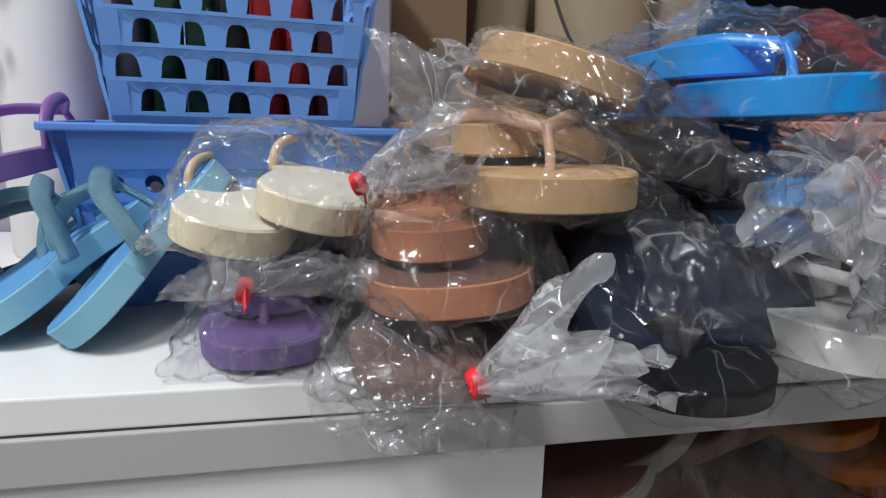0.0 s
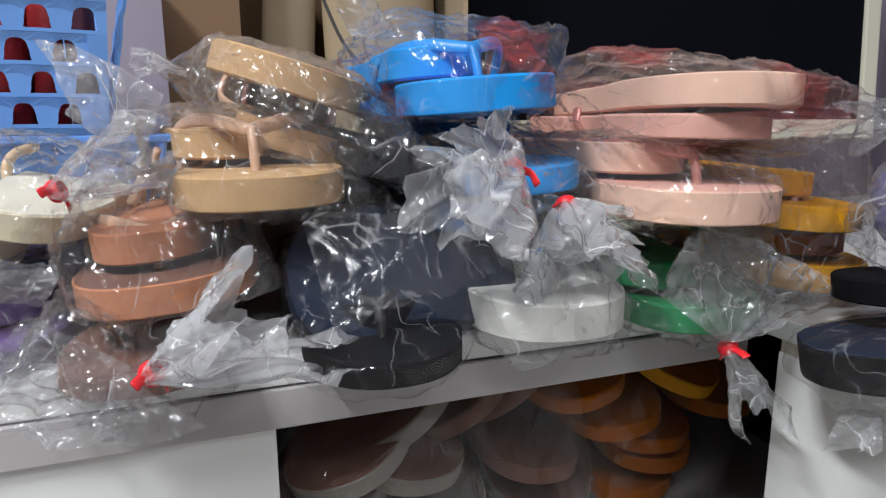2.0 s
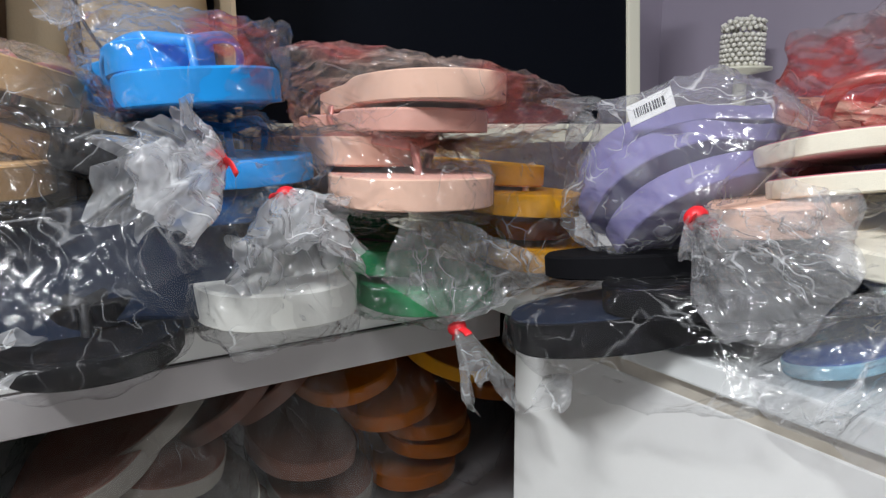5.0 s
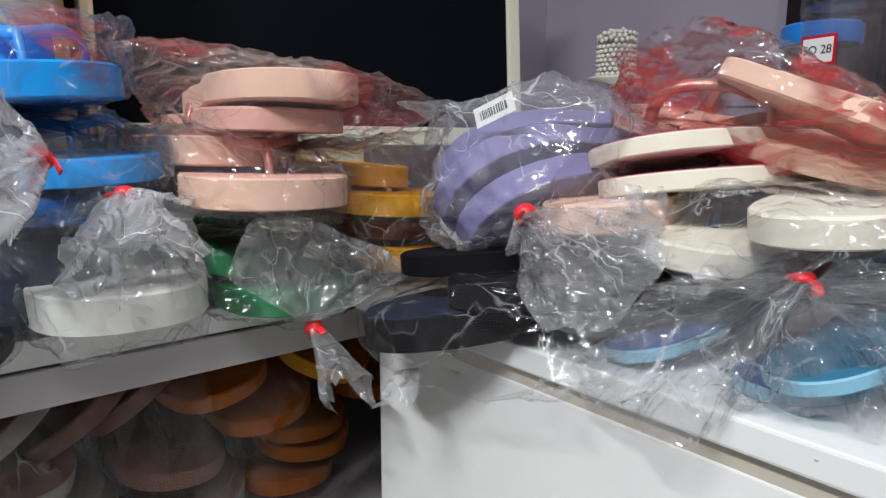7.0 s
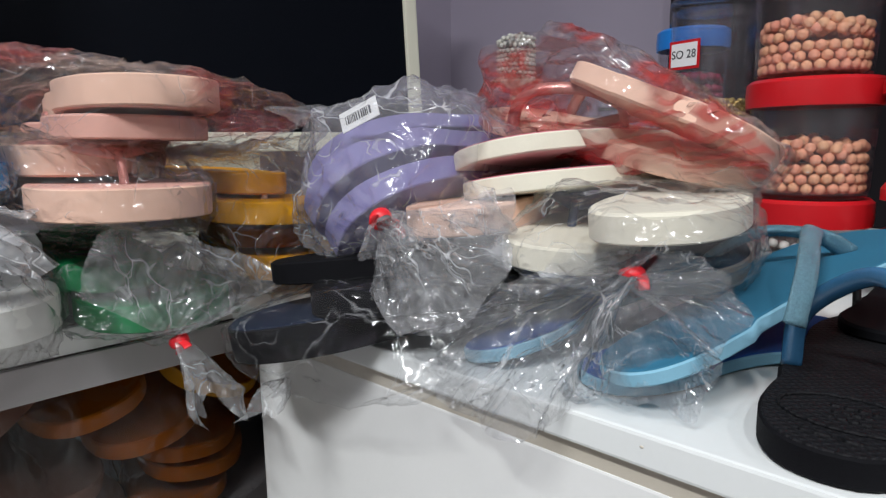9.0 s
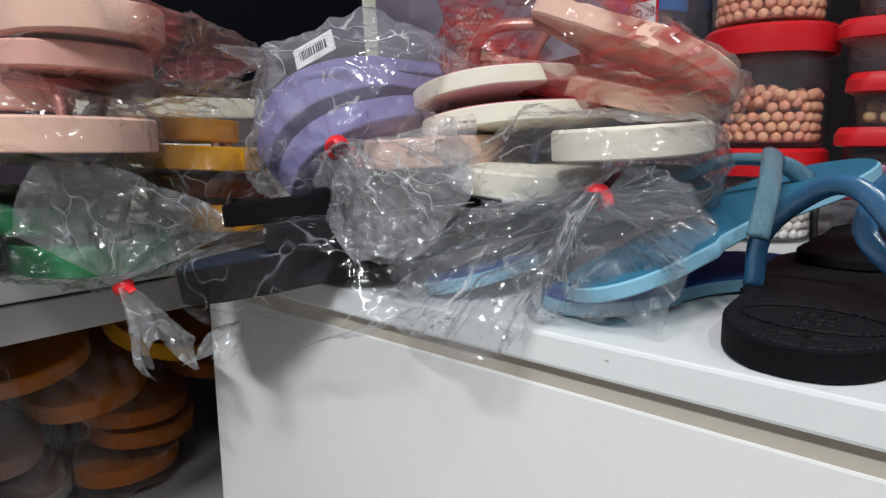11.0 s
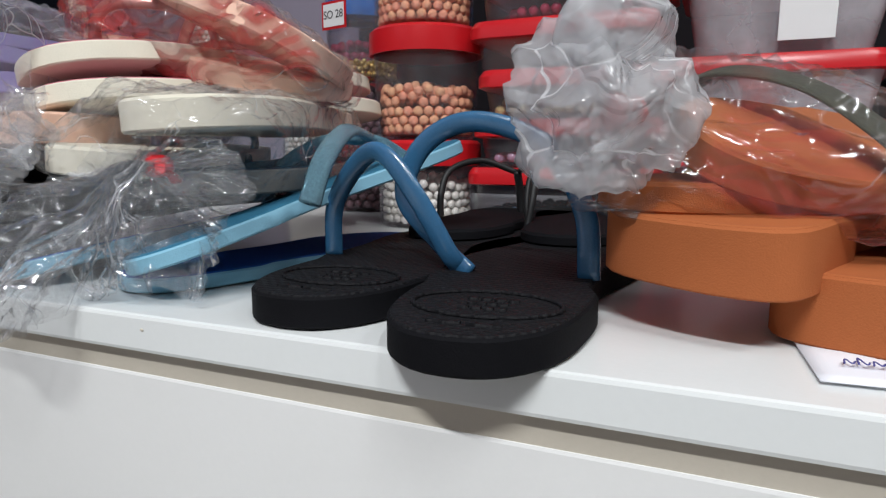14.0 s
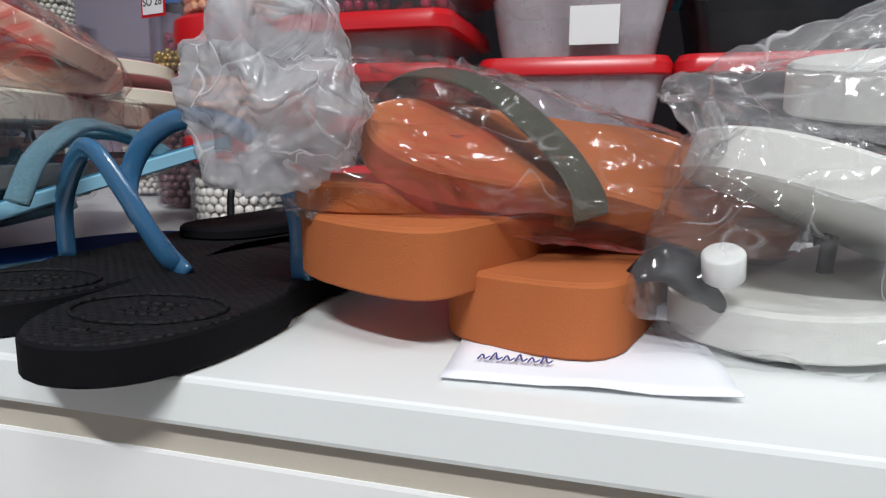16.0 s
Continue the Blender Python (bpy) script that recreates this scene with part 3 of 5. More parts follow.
def bag(label, contents, extra=(), knot=None, tails=(), puffs=(), film_=None, tail_film=None, puff=0.003, amp=0.0060, seed=1, group="plastic bags on the shelf", edge=0.0066, sag=0.0):
    """A crumpled clear bag pulled over its contents; extra: where its ends and corners reach; knot: where it is tied, with loose tails."""
    cloud = [p for c in contents for p in INSIDE[c.name]]
    mid = sum(cloud, Vector()) / len(cloud)
    bm = bmesh.new()
    for p in cloud[:: 2 if len(cloud) > 1500 else 1]:
        bm.verts.new(p + (p - mid).normalized() * puff)
    for p in extra:
        bm.verts.new(p)
    if knot:
        bm.verts.new(knot)
    out = bmesh.ops.convex_hull(bm, input=bm.verts)
    bmesh.ops.delete(bm, geom=list({g for g in out["geom_interior"] + out["geom_unused"] if isinstance(g, bmesh.types.BMVert)}), context="VERTS")
    bmesh.ops.remove_doubles(bm, verts=bm.verts, dist=0.002)
    fine_mesh(bm, edge)
    bmesh.ops.smooth_vert(bm, verts=bm.verts, factor=0.35, use_axis_x=True, use_axis_y=True, use_axis_z=True)
    bm.normal_update()
    k = Vector(knot) if knot else None
    for v in bm.verts:
        d = crinkle(v.co, amp, seed)
        if k:
            off = v.co - k
            far = off.length
            if far < 0.09:
                a = math.atan2(off.z, off.x + 0.6 * off.y)
                d += 0.0045 * math.sin(a * 13 + seed) * (1 - far / 0.09) * min(1, far / 0.012)
        v.co += v.normal * d
    root = thing("plastic_bag", label, "bag", Matrix.Translation(mid), group)
    bmesh.ops.translate(bm, vec=-mid, verts=bm.verts)
    part("bag_film", bm, film_ or BAG, root)
    for n, t in enumerate(tails):
        bm = bmesh.new()
        tail_into(bm, Vector(t[0]) - mid, t[1], t[2], t[3], seed * 7 + n, *t[4:])
        part("gathered_end", bm, tail_film or RUFF, root, "crumpled gathered bag end")
    for n, (c, radii) in enumerate(puffs):
        bm = bmesh.new()
        bmesh.ops.create_icosphere(bm, subdivisions=5, radius=1.0)
        for v in bm.verts:
            w = v.co.copy()
            p = Vector(c) - mid + Vector([x * y for x, y in zip(w, radii)])
            k_ = crinkle(p, 0.0085, seed * 3 + n) + 0.010 * noise.noise(p * 34 + Vector((seed, n, 0)))
            v.co = p + w * k_
        part("gathered_end", bm, tail_film or RUFF, root, "bunched bag end")
    if knot and tails:
        way = Vector(tails[0][1]).normalized()
        bm = bmesh.new()
        tie_into(bm, k - mid + way * 0.003, way)
        part("tie", bm, RED_TIE, root, "red plastic tie")
    return root


# ---------------------------------------------------------------- the room
TOP = 0.891
slab("floor", (-2.4, -2.6, -0.05), (1.6, 1.0, 0.0), FLOOR_M, 0, label="beige tiled shop floor", kind="structure")
slab("ceiling", (-2.4, -2.6, 2.70), (1.6, 1.0, 2.75), WALL_PALE, 0, label="pale painted ceiling", kind="structure")
slab("wall_north", (-2.4, 0.72, 0.0), (1.6, 0.80, 2.70), WALL, 0, label="lilac painted wall behind the shelf", kind="structure")
slab("wall_east", (1.18, -2.6, 0.0), (1.26, 0.72, 2.70), WALL, 0, label="lilac painted wall behind the counter", kind="structure")
slab("wall_south", (-2.4, -2.68, 0.0), (1.6, -2.60, 2.70), WALL_PALE, 0, label="pale wall of the shop", kind="structure")
slab("wall_west", (-2.48, -2.6, 0.0), (-2.40, 0.80, 2.70), WALL_PALE, 0, label="pale wall of the shop", kind="structure")

# wall shelf: board, fascia below it, side panel, open bay
shelf = thing("shelf_unit", "white laminate shelf unit with an open bay underneath", "shelf", Matrix())
slab("shelf_top", (-1.3, 0.2625, 0.8735), (1.17, 0.715, TOP), LAMINATE, 0.0012, shelf)
slab("seam", (-1.3, 0.2632, 0.8722), (0.452, 0.30, 0.8735), SEAM, 0, shelf, "dark seam")
slab("fascia", (-1.3, 0.2600, 0.8485), (0.452, 0.28, 0.8722), LAMINATE_SHADED, 0.001, shelf)
slab("front_panel", (-1.3, 0.2650, 0.05), (0.1085, 0.283, 0.8480), LAMINATE, 0.001, shelf)
slab("side_panel", (0.0905, 0.2835, 0.05), (0.1075, 0.70, 0.848), LAMINATE, 0.001, shelf)
# white board in the darkened laminate, its shade painted in
slab("bay_floor", (0.1085, 0.275, 0.655), (0.80, 0.70, 0.672), LAMINATE_SHADED, 0.001, shelf)
# bay back and side painted almost black for the shade in the recess
slab("back_panel", (-1.3, 0.700, 0.05), (0.80, 0.712, 0.848), SHADE_PANEL, 0, shelf)
slab("bay_side", (0.64, 0.2835, 0.05), (0.655, 0.70, 0.848), SHADE_PANEL, 0, shelf)

# counter along the other wall
counter = thing("counter_cabinet", "white laminate counter cabinet with a beige groove under its top", "cabinet", Matrix())
slab("countertop", (0.4272, -1.5, 0.8793), (1.175, 0.242, 0.8938), LAMINATE_TOP, 0.0016, counter)
slab("groove_strip", (0.4318, -1.5, 0.8560), (0.455, 0.2135, 0.8791), GROOVE, 0, counter, "beige recessed strip")
slab("front_panel", (0.4312, -1.5, 0.05), (0.4620, 0.2150, 0.8695), LAMINATE, 0.0014, counter)
slab("side_panel", (0.4625, 0.222, 0.05), (1.17, 0.2365, 0.8788), LAMINATE, 0.001, counter)
# dark sheet added where only shade lies between jars and lilac wall
slab("counter_back_shade", (1.150, -1.5, 0.8942), (1.172, 0.25, 1.45), SHADE_PANEL, 0, counter)

bm = bmesh.new()
bmesh.ops.create_icosphere(bm, subdivisions=2, radius=0.0007, matrix=Matrix.Translation((0.4271, -0.081, 0.8882)) @ Matrix.Diagonal((0.4, 1.3, 0.9, 1)))
part("stain", bm, GROOVE, counter, "tiny brown speck")

# monitor with a pale frame
d = Vector((0.885 - 0.315, 0.508 - 0.595, 0)).normalized()
turn = math.degrees(math.atan2(d.y, d.x))
monitor = thing("monitor", "dark switched-off monitor with a cream plastic frame", "monitor", pose(0.298, 0.597, 0.998, -4, 0, turn))
W, H = 0.600, 0.375
slab("bezel", (0, 0, 0), (W, 0.016, 0.024), BEZEL, 0.003, monitor)
slab("bezel", (0, 0, H - 0.02), (W, 0.016, H), BEZEL, 0.003, monitor)
slab("bezel", (0, 0.0003, 0.0242), (0.017, 0.016, H - 0.0202), BEZEL, 0.003, monitor)
slab("bezel", (W - 0.022, 0.0003, 0.0242), (W, 0.016, H - 0.0202), BEZEL, 0.003, monitor)
slab("screen", (0.0172, 0.005, 0.0242), (W - 0.0222, 0.012, H - 0.0202), SCREEN, 0, monitor)
slab("back_shell", (0.004, 0.0165, 0.004), (W - 0.004, 0.045, H - 0.004), BEZEL, 0.006, monitor)
slab("stand", (W / 2 - 0.05, 0.02, -0.095), (W / 2 + 0.05, 0.035, 0.06), BEZEL, 0.004, monitor)
slab("stand_foot", (W / 2 - 0.10, -0.03, -0.1045), (W / 2 + 0.10, 0.08, -0.0955), BEZEL, 0.003, monitor)

# cardboard box behind the bags, open towards the room, with a roll of tan paper in it
carton = thing("cardboard_box", "open brown cardboard box standing behind the bagged flip-flops", "box", pose(0.055, 0.52, TOP + 0.001, 0, 0, -6))
slab("box_side", (0, 0, 0), (0.004, 0.16, 0.42), CARD, 0, carton)
slab("box_side", (0.262, 0, 0), (0.266, 0.16, 0.42), CARD_IN, 0, carton)
slab("box_back", (0.0045, 0.155, 0), (0.2615, 0.159, 0.42), CARD, 0, carton)
slab("box_floor", (0.0045, 0, 0), (0.2615, 0.1545, 0.004), CARD, 0, carton)
slab("box_flap", (0.0, -0.002, 0), (0.062, 0.002, 0.42), CARD, 0, carton)
for x0, x1, lean, tone in ((0.070, 0.120, 4, CARD_IN), (0.150, 0.262, -2, CARD_IN)):
    bm = bmesh.new()
    lathe_into(bm, [((x1 - x0) / 2, 0), ((x1 - x0) / 2 * 1.02, 0.2), ((x1 - x0) / 2, 0.42)], 32)
    bmesh.ops.transform(bm, matrix=Matrix.Diagonal((1, 0.6, 1, 1)), verts=bm.verts)
    roll_ = thing("paper_roll", "tan wrapping paper roll leaning in the carton", "paper roll", pose(0.055 + (x0 + x1) / 2, 0.585 - 0.1 * (x0 + x1) / 2, TOP + 0.006, 0, lean, 0))
    part("paper", bm, tone, roll_)
bm = bmesh.new()
sweep_into(bm, [(0.150, 0.50, 1.22), (0.172, 0.495, 1.16), (0.20, 0.49, 1.09), (0.23, 0.49, 1.06)], 0.003, 0.003)
cord = part("cord", bm, SEAM)
tagged(cord, "thin dark cord hanging in front of the carton", "cord")

# white roll and lace beside the baskets
bm = bmesh.new()
lathe_into(bm, [(0.0, 0.0), (0.040, 0.0), (0.042, 0.004), (0.042, 0.44), (0.040, 0.445), (0.0, 0.445)], 40)
white_roll = part("fabric_roll", bm, ROLL_WHITE)
white_roll.matrix_world = pose(-0.235, 0.60, TOP)
tagged(white_roll, "tall white roll of sheeting standing on the shelf", "roll")
lace = bmesh.new()
rnd = random.Random(5)
for k in range(70):
    c = Vector((rnd.uniform(-0.045, 0.035), rnd.uniform(-0.004, 0.004), rnd.uniform(-0.10, 0.10)))
    bmesh.ops.create_icosphere(lace, subdivisions=1, radius=rnd.uniform(0.004, 0.009), matrix=Matrix.Translation(c) @ Matrix.Diagonal((1, 0.25, 1, 1)))
lace_ob = part("lace_trim", lace, surface("brown_grey_lace", (0.25, 0.21, 0.18), 0.9, 0.3, 200, 900, 0.5))
lace_ob.matrix_world = pose(-0.275, 0.545, 1.17, 0, 12, 0)
tagged(lace_ob, "brownish lace trim hanging beside the roll", "lace", kind="stuff")


# ---------------------------------------------------------------- baskets
def wall_into(bm, corner, along, up, lean, length, height, cols, row_h, first, rows_n, hole_w, hole_h, rounded):
    """A basket wall of cells; rows are shifted by half a cell; each cell of a pierced row has an arched hole."""
    corner, along, up, lean = Vector(corner), Vector(along), Vector(up), Vector(lean)

    def at(u, v):
        spread = 1 + 0.10 * v / height
        return corner + along * (length / 2 + (u - length / 2) * spread) + up * v + lean * (v * 0.12 + 0.0016 * math.floor((v - first) / row_h + 0.001))

    def rect(u0, u1, v0, v1):
        bm.faces.new([bm.verts.new(at(*p)) for p in ((u0, v0), (u1, v0), (u1, v1), (u0, v1))])

    rect(0, length, 0, first)
    cell = length / cols
    for r in range(rows_n):
        v0, v1 = first + r * row_h, first + (r + 1) * row_h
        shift = cell / 2 if r % 2 == 0 else 0.0
        u = 0.0
        if shift:
            rect(0, shift * 0.9, v0, v1)
            u = shift * 0.9
        count = cols - 1 if shift else cols
        wide = (length - 2 * u) / count
        for c in range(count):
            u0, u1 = u + c * wide, u + (c + 1) * wide
            uc, vb = (u0 + u1) / 2, v0 + (0.0025 if not rounded else row_h * 0.25)
            inner, outer = [], []
            n = 20
            for k in range(n):
                a = 2 * math.pi * k / n + math.pi / 4
                cx, sy = math.cos(a), math.sin(a)
                s = max(abs(cx), abs(sy))
                outer.append((uc + cx / s * wide / 2, (v0 + v1) / 2 + sy / s * row_h / 2))
                if rounded:
                    inner.append((uc + cx * hole_w / 2, vb + hole_h / 2 + sy * hole_h / 2))
                else:
                    top = sy > 0
                    f = (abs(cx) ** 0.7) * (1 if cx > 0 else -1)
                    y = vb + hole_h / 2 + (sy * hole_h / 2 if top else sy / s * hole_h / 2)
                    w = hole_w / 2 * (1 if not top else 0.92) * (1.12 if sy < -0.5 else 1)
                    inner.append((uc + (f if top else cx / s) * w, y))
            iv = [bm.verts.new(at(*p)) for p in inner]
            ov = [bm.verts.new(at(*p)) for p in outer]
            for k in range(n):
                bm.faces.new((ov[k], ov[(k + 1) % n], iv[(k + 1) % n], iv[k]))
        if shift:
            rect(length - shift * 0.9, length, v0, v1)
    rect(0, length, first + rows_n * row_h, height)


def basket(label, m, length, depth, height, material, cols, row_h, first, rows_n, hole_w, hole_h, rounded):
    root = thing("basket", label, "basket", m, "plastic baskets")
    sides = (((0, 0, 0), (1, 0, 0), (0, -1, 0), length, cols), ((length, 0, 0), (0, 1, 0), (1, 0, 0), depth, max(3, round(cols * depth / length))),
             ((length, depth, 0), (-1, 0, 0), (0, 1, 0), length, cols), ((0, depth, 0), (0, -1, 0), (-1, 0, 0), depth, max(3, round(cols * depth / length))))
    for c, a, lean, ln, cn in sides:
        bm = bmesh.new()
        wall_into(bm, c, a, (0, 0, 1), lean, ln, height, cn, row_h, first, rows_n, hole_w, hole_h, rounded)
        bmesh.ops.remove_doubles(bm, verts=bm.verts, dist=0.0003)
        ob = part("basket_wall", bm, material, root, smooth=False)
        sol = ob.modifiers.new("thickness", "SOLIDIFY")
        sol.thickness, sol.offset = 0.0024, 0
    slab("basket_floor", (0.001, 0.001, 0), (length - 0.001, depth - 0.001, 0.003), material, 0, root)
    bm = bmesh.new()
    o = height * 0.12 + 0.004 + 0.0016 * rows_n
    e = length * 0.05
    for lo, hi in (((-o - e * 0, -o - 0.003, height - 0.002), (length + o, -o + 0.006, height + 0.003)), ((-o, depth + o - 0.006, height - 0.002), (length + o, depth + o + 0.003, height + 0.003)),
                   ((-o - 0.003, -o + 0.0062, height - 0.002), (-o + 0.006, depth + o - 0.0062, height + 0.003)), ((length + o - 0.006, -o + 0.0062, height - 0.002), (length + o + 0.003, depth + o - 0.0062, height + 0.003))):
        box_into(bm, lo, hi, 0.0012)
    part("basket_rim", bm, material, root, smooth=False)
    return root


BT = 9
basket("deep blue plastic basket with round holes standing on the shelf", pose(-0.150, 0.405, TOP, 0, 0, BT), 0.185, 0.150, 0.118, BLUE_BASKET_LOW, 9, 0.021, 0.030, 3, 0.0105, 0.0125, True)
basket("blue plastic basket with arched holes stacked on another basket", pose(-0.139, 0.418, 1.0125, 0, 0, BT), 0.157, 0.125, 0.135, BLUE_BASKET, 6, 0.0212, 0.0045, 5, 0.0138, 0.0150, False)
GLITTER = {c: surface("glitter_" + c, v, 0.3, 0.7, 700, 1900, 1.0, metal=0.3) for c, v in
           (("green", (0.010, 0.055, 0.030)), ("dark", (0.012, 0.012, 0.014)), ("red", (0.42, 0.012, 0.018)), ("plum", (0.10, 0.015, 0.035)), ("slate", (0.05, 0.045, 0.07)))}
place = pose(-0.139, 0.418, 1.0125, 0, 0, BT)
for k, tone in enumerate(("slate", "green", "green", "dark", "red", "red", "plum")):
    for row in range(2):
        bm = bmesh.new()
        lathe_into(bm, [(0.0, 0.0), (0.0085, 0.001), (0.0105, 0.004), (0.0105, 0.108 - 0.01 * row), (0.008, 0.114 - 0.01 * row), (0.0, 0.115 - 0.01 * row)], 20)
        tube = part("glitter_tube", bm, GLITTER[tone])
        tube.matrix_world = place @ pose(0.0125 + k * 0.0220, 0.020 + row * 0.035, 0.0035, 0, 0, k * 40)
        tagged(tube, tone.replace("slate", "grey violet").replace("plum", "dark plum") + " glittery tube standing in the blue basket", "glitter tube", "glitter tubes in the basket")


# ---------------------------------------------------------------- bagged flip-flops on the wall shelf
def nested(label, side, top, strap, p, yaw, roll=0.0, pitch=0.0, gap=0.030, back=(0.0, 0.028), near="toe", group="", **kw):
    """A pair packed face to face: the lower one sole down, the other turned over on its straps."""
    one = sandal(label, side, top, strap, facing(p, yaw, pitch, roll), near=near, strap_at=(0.50, 0.85), **kw)
    th = kw.get("thick", 0.017)
    up = facing((0, 0, 0), yaw, pitch, roll).to_3x3() @ Vector((back[1], back[0], gap + 2 * th))
    other = "heel" if near == "toe" else "toe"
    two = sandal(label, side, top, strap, facing(Vector(p) + up, yaw, pitch, roll, over=True), near=other, **{**kw, "rise": 0.012})
    return [one, two]


purple = nested("purple foam flip-flop in a tied clear bag", "purple", "purple", "purple", (-0.040, 0.286, 0.8945), 92, gap=0.002, toe=0.078, thick=0.0125, rise=0.012)
purple_bag = bag("clear bag of purple flip-flops tied with red tape", purple, [(-0.086, 0.268, 0.897), (0.004, 0.268, 0.897)], (-0.042, 0.254, 0.940),
    [((-0.042, 0.254, 0.941), (-1, -0.1, 0.25), 0.020, 0.010, 5, 0.5)], seed=2)
flaps_on(purple_bag, [([(-0.046, 0.252, 0.941), (-0.036, 0.252, 0.941)], [(-0.078, 0.246, 0.944), (-0.060, 0.244, 0.958), (-0.020, 0.242, 0.962), (0.012, 0.242, 0.956), (0.008, 0.246, 0.936)], 8, 0.005)], FLAP, 2)
cream = [sandal("cream foam flip-flop with a twisted beige strap in a clear bag", "cream", "offwhite", "beige", facing((-0.062, 0.285, 0.950), 84, 2, 12), near="heel", toe=0.088, thick=0.016, band=0.008, flat=0.8, rise=0.017),
         sandal("cream foam flip-flop with a twisted beige strap in a clear bag", "cream", "offwhite", "beige", facing((-0.022, 0.290, 0.9615), 78, 2, 13), near="heel", toe=0.088, thick=0.016, band=0.008, flat=0.8, rise=0.017)]
bag("clear bag of cream flip-flops with its mouth gathered", cream, [(-0.062, 0.300, 1.014), (-0.028, 0.300, 1.016), (-0.098, 0.285, 0.955)], (0.006, 0.285, 0.985),
    [((0.006, 0.282, 0.985), (1, -0.25, 0.45), 0.050, 0.026, 7, 0.6)], seed=3)
copper = nested("copper brown foam flip-flop in a shiny clear bag", "copper", "brown", "tan", (0.055, 0.256, 0.9265), 90, roll=-4, gap=0.005, toe=0.098, back=(0.004, 0.010), rise=0.022)
bag("shiny clear bag of copper brown flip-flops", copper, [(0.006, 0.25, 0.952), (0.030, 0.26, 1.002), (0.112, 0.25, 0.935), (0.10, 0.262, 0.984)], seed=4, amp=0.006, film_=BAG)
lowbrown = [sandal("brown foam flip-flop in a tied clear bag", "brown", "brown", "brown", facing((0.042, 0.236, 0.8935), 88, 0, 0), near="toe", toe=0.090, thick=0.011, rise=0.02)]
brown_bag = bag("clear bag of brown flip-flops tied with red tape", lowbrown, [(-0.016, 0.222, 0.905), (0.085, 0.215, 0.893), (0.010, 0.225, 0.940), (0.03, 0.207, 0.886)], (0.050, 0.208, 0.909),
    [((0.050, 0.207, 0.909), (0.8, -0.25, 0.55), 0.055, 0.025, 7, 0.6), ((0.050, 0.207, 0.909), (1, -0.1, 0.05), 0.075, 0.014, 5, 0.5)], puffs=[((0.074, 0.196, 0.925), (0.018, 0.010, 0.010))], seed=5, tail_film=RUFF_THICK)
flaps_on(brown_bag, [([(0.047, 0.206, 0.914), (0.050, 0.206, 0.904)], [(0.006, 0.216, 0.940), (-0.014, 0.208, 0.916), (-0.012, 0.202, 0.895), (0.012, 0.198, 0.885), (0.046, 0.197, 0.883), (0.074, 0.198, 0.886)], 12, 0.006)], BAG, 5)
tanlow = nested("tan foam flip-flop in a clear bag with red print", "tan", "tan", "tan", (0.107, 0.252, 0.9765), 90, roll=-1, gap=0.005, toe=0.098, thick=0.018, rise=0.027, back=(0.016, 0.050), heel=0.064)
tan_bag = bag("clear red-printed bag of tan flip-flops with a loose flap", tanlow, [(0.050, 0.275, 1.030), (0.188, 0.250, 0.966), (0.180, 0.256, 0.962), (0.05, 0.262, 1.026)], seed=6, film_=BAG_CLEAR)
flaps_on(tan_bag, [([(0.050, 0.266, 0.998), (0.064, 0.270, 1.034)], [(0.022, 0.266, 1.022), (0.0135, 0.270, 1.056), (0.024, 0.272, 1.057), (0.040, 0.272, 1.050)], 4, 0.003)], FLAP, 6)
tanup = [sandal("tan foam flip-flop turned sole up in a clear bag", "tan", "tan", "tan", facing((0.137, 0.300, 1.054), 86, 3, 17, over=True), near="toe", toe=0.098, thick=0.019, rise=0.02),
         sandal("tan foam flip-flop packed under its pair in a clear bag", "tan", "brown", "rose", facing((0.130, 0.325, 1.002), 86, 3, 17), near="toe", toe=0.08, thick=0.017),
         # black sole added to darken the gap, in place of dark netting
         sandal("black foam flip-flop added in place of dark netting under a tan pair", "black", "black", "black", facing((0.186, 0.262, 0.985), 86, 2, 14), near="toe", toe=0.078, thick=0.020, straps=False)]
bag("clear bag of tan flip-flops with dark netting underneath", tanup, [(0.063, 0.292, 1.046), (0.225, 0.30, 1.012), (0.205, 0.275, 0.995), (0.10, 0.305, 1.066)], tails=[((0.075, 0.294, 1.046), (-0.95, -0.1, 0.12), 0.018, 0.010, 4, 0.35)], seed=7)
navy = [sandal("navy foam flip-flop leaning with its footbed outward in a clear bag", "navy", "navy", "navy", facing((0.118, 0.262, 0.925), 4, 3, 56), near="heel", length=0.135, toe=0.088, heel=0.080, thick=0.017, straps=False),
        sandal("navy foam flip-flop leaning behind its pair in a clear bag", "navy", "navy", "navy", facing((0.124, 0.290, 0.925), 4, 3, 56), near="heel", length=0.125, toe=0.086, heel=0.078, thick=0.017, straps=False)]
navy_bag = bag("taut clear bag of navy flip-flops with a sealed corner", navy, [(0.133, 0.214, 0.926), (0.224, 0.222, 0.944), (0.205, 0.226, 0.975)], seed=8, amp=0.0012, film_=BAG_THIN)
flaps_on(navy_bag, [([(0.1225, 0.222, 0.978), (0.200, 0.226, 0.972)], [(0.1320, 0.196, 0.927), (0.1715, 0.200, 0.9315), (0.2240, 0.216, 0.942)], 3, 0.0010, 0.03)], BAG_THIN, 8, "sealed_corner", "taut flat corner of film")
blk = nested("black foam flip-flop in a clear bag over the shelf edge", "black", "black", "black", (0.163, 0.205, 0.8935), 88, pitch=1, gap=0.001, toe=0.092, thick=0.014, rise=0.018)
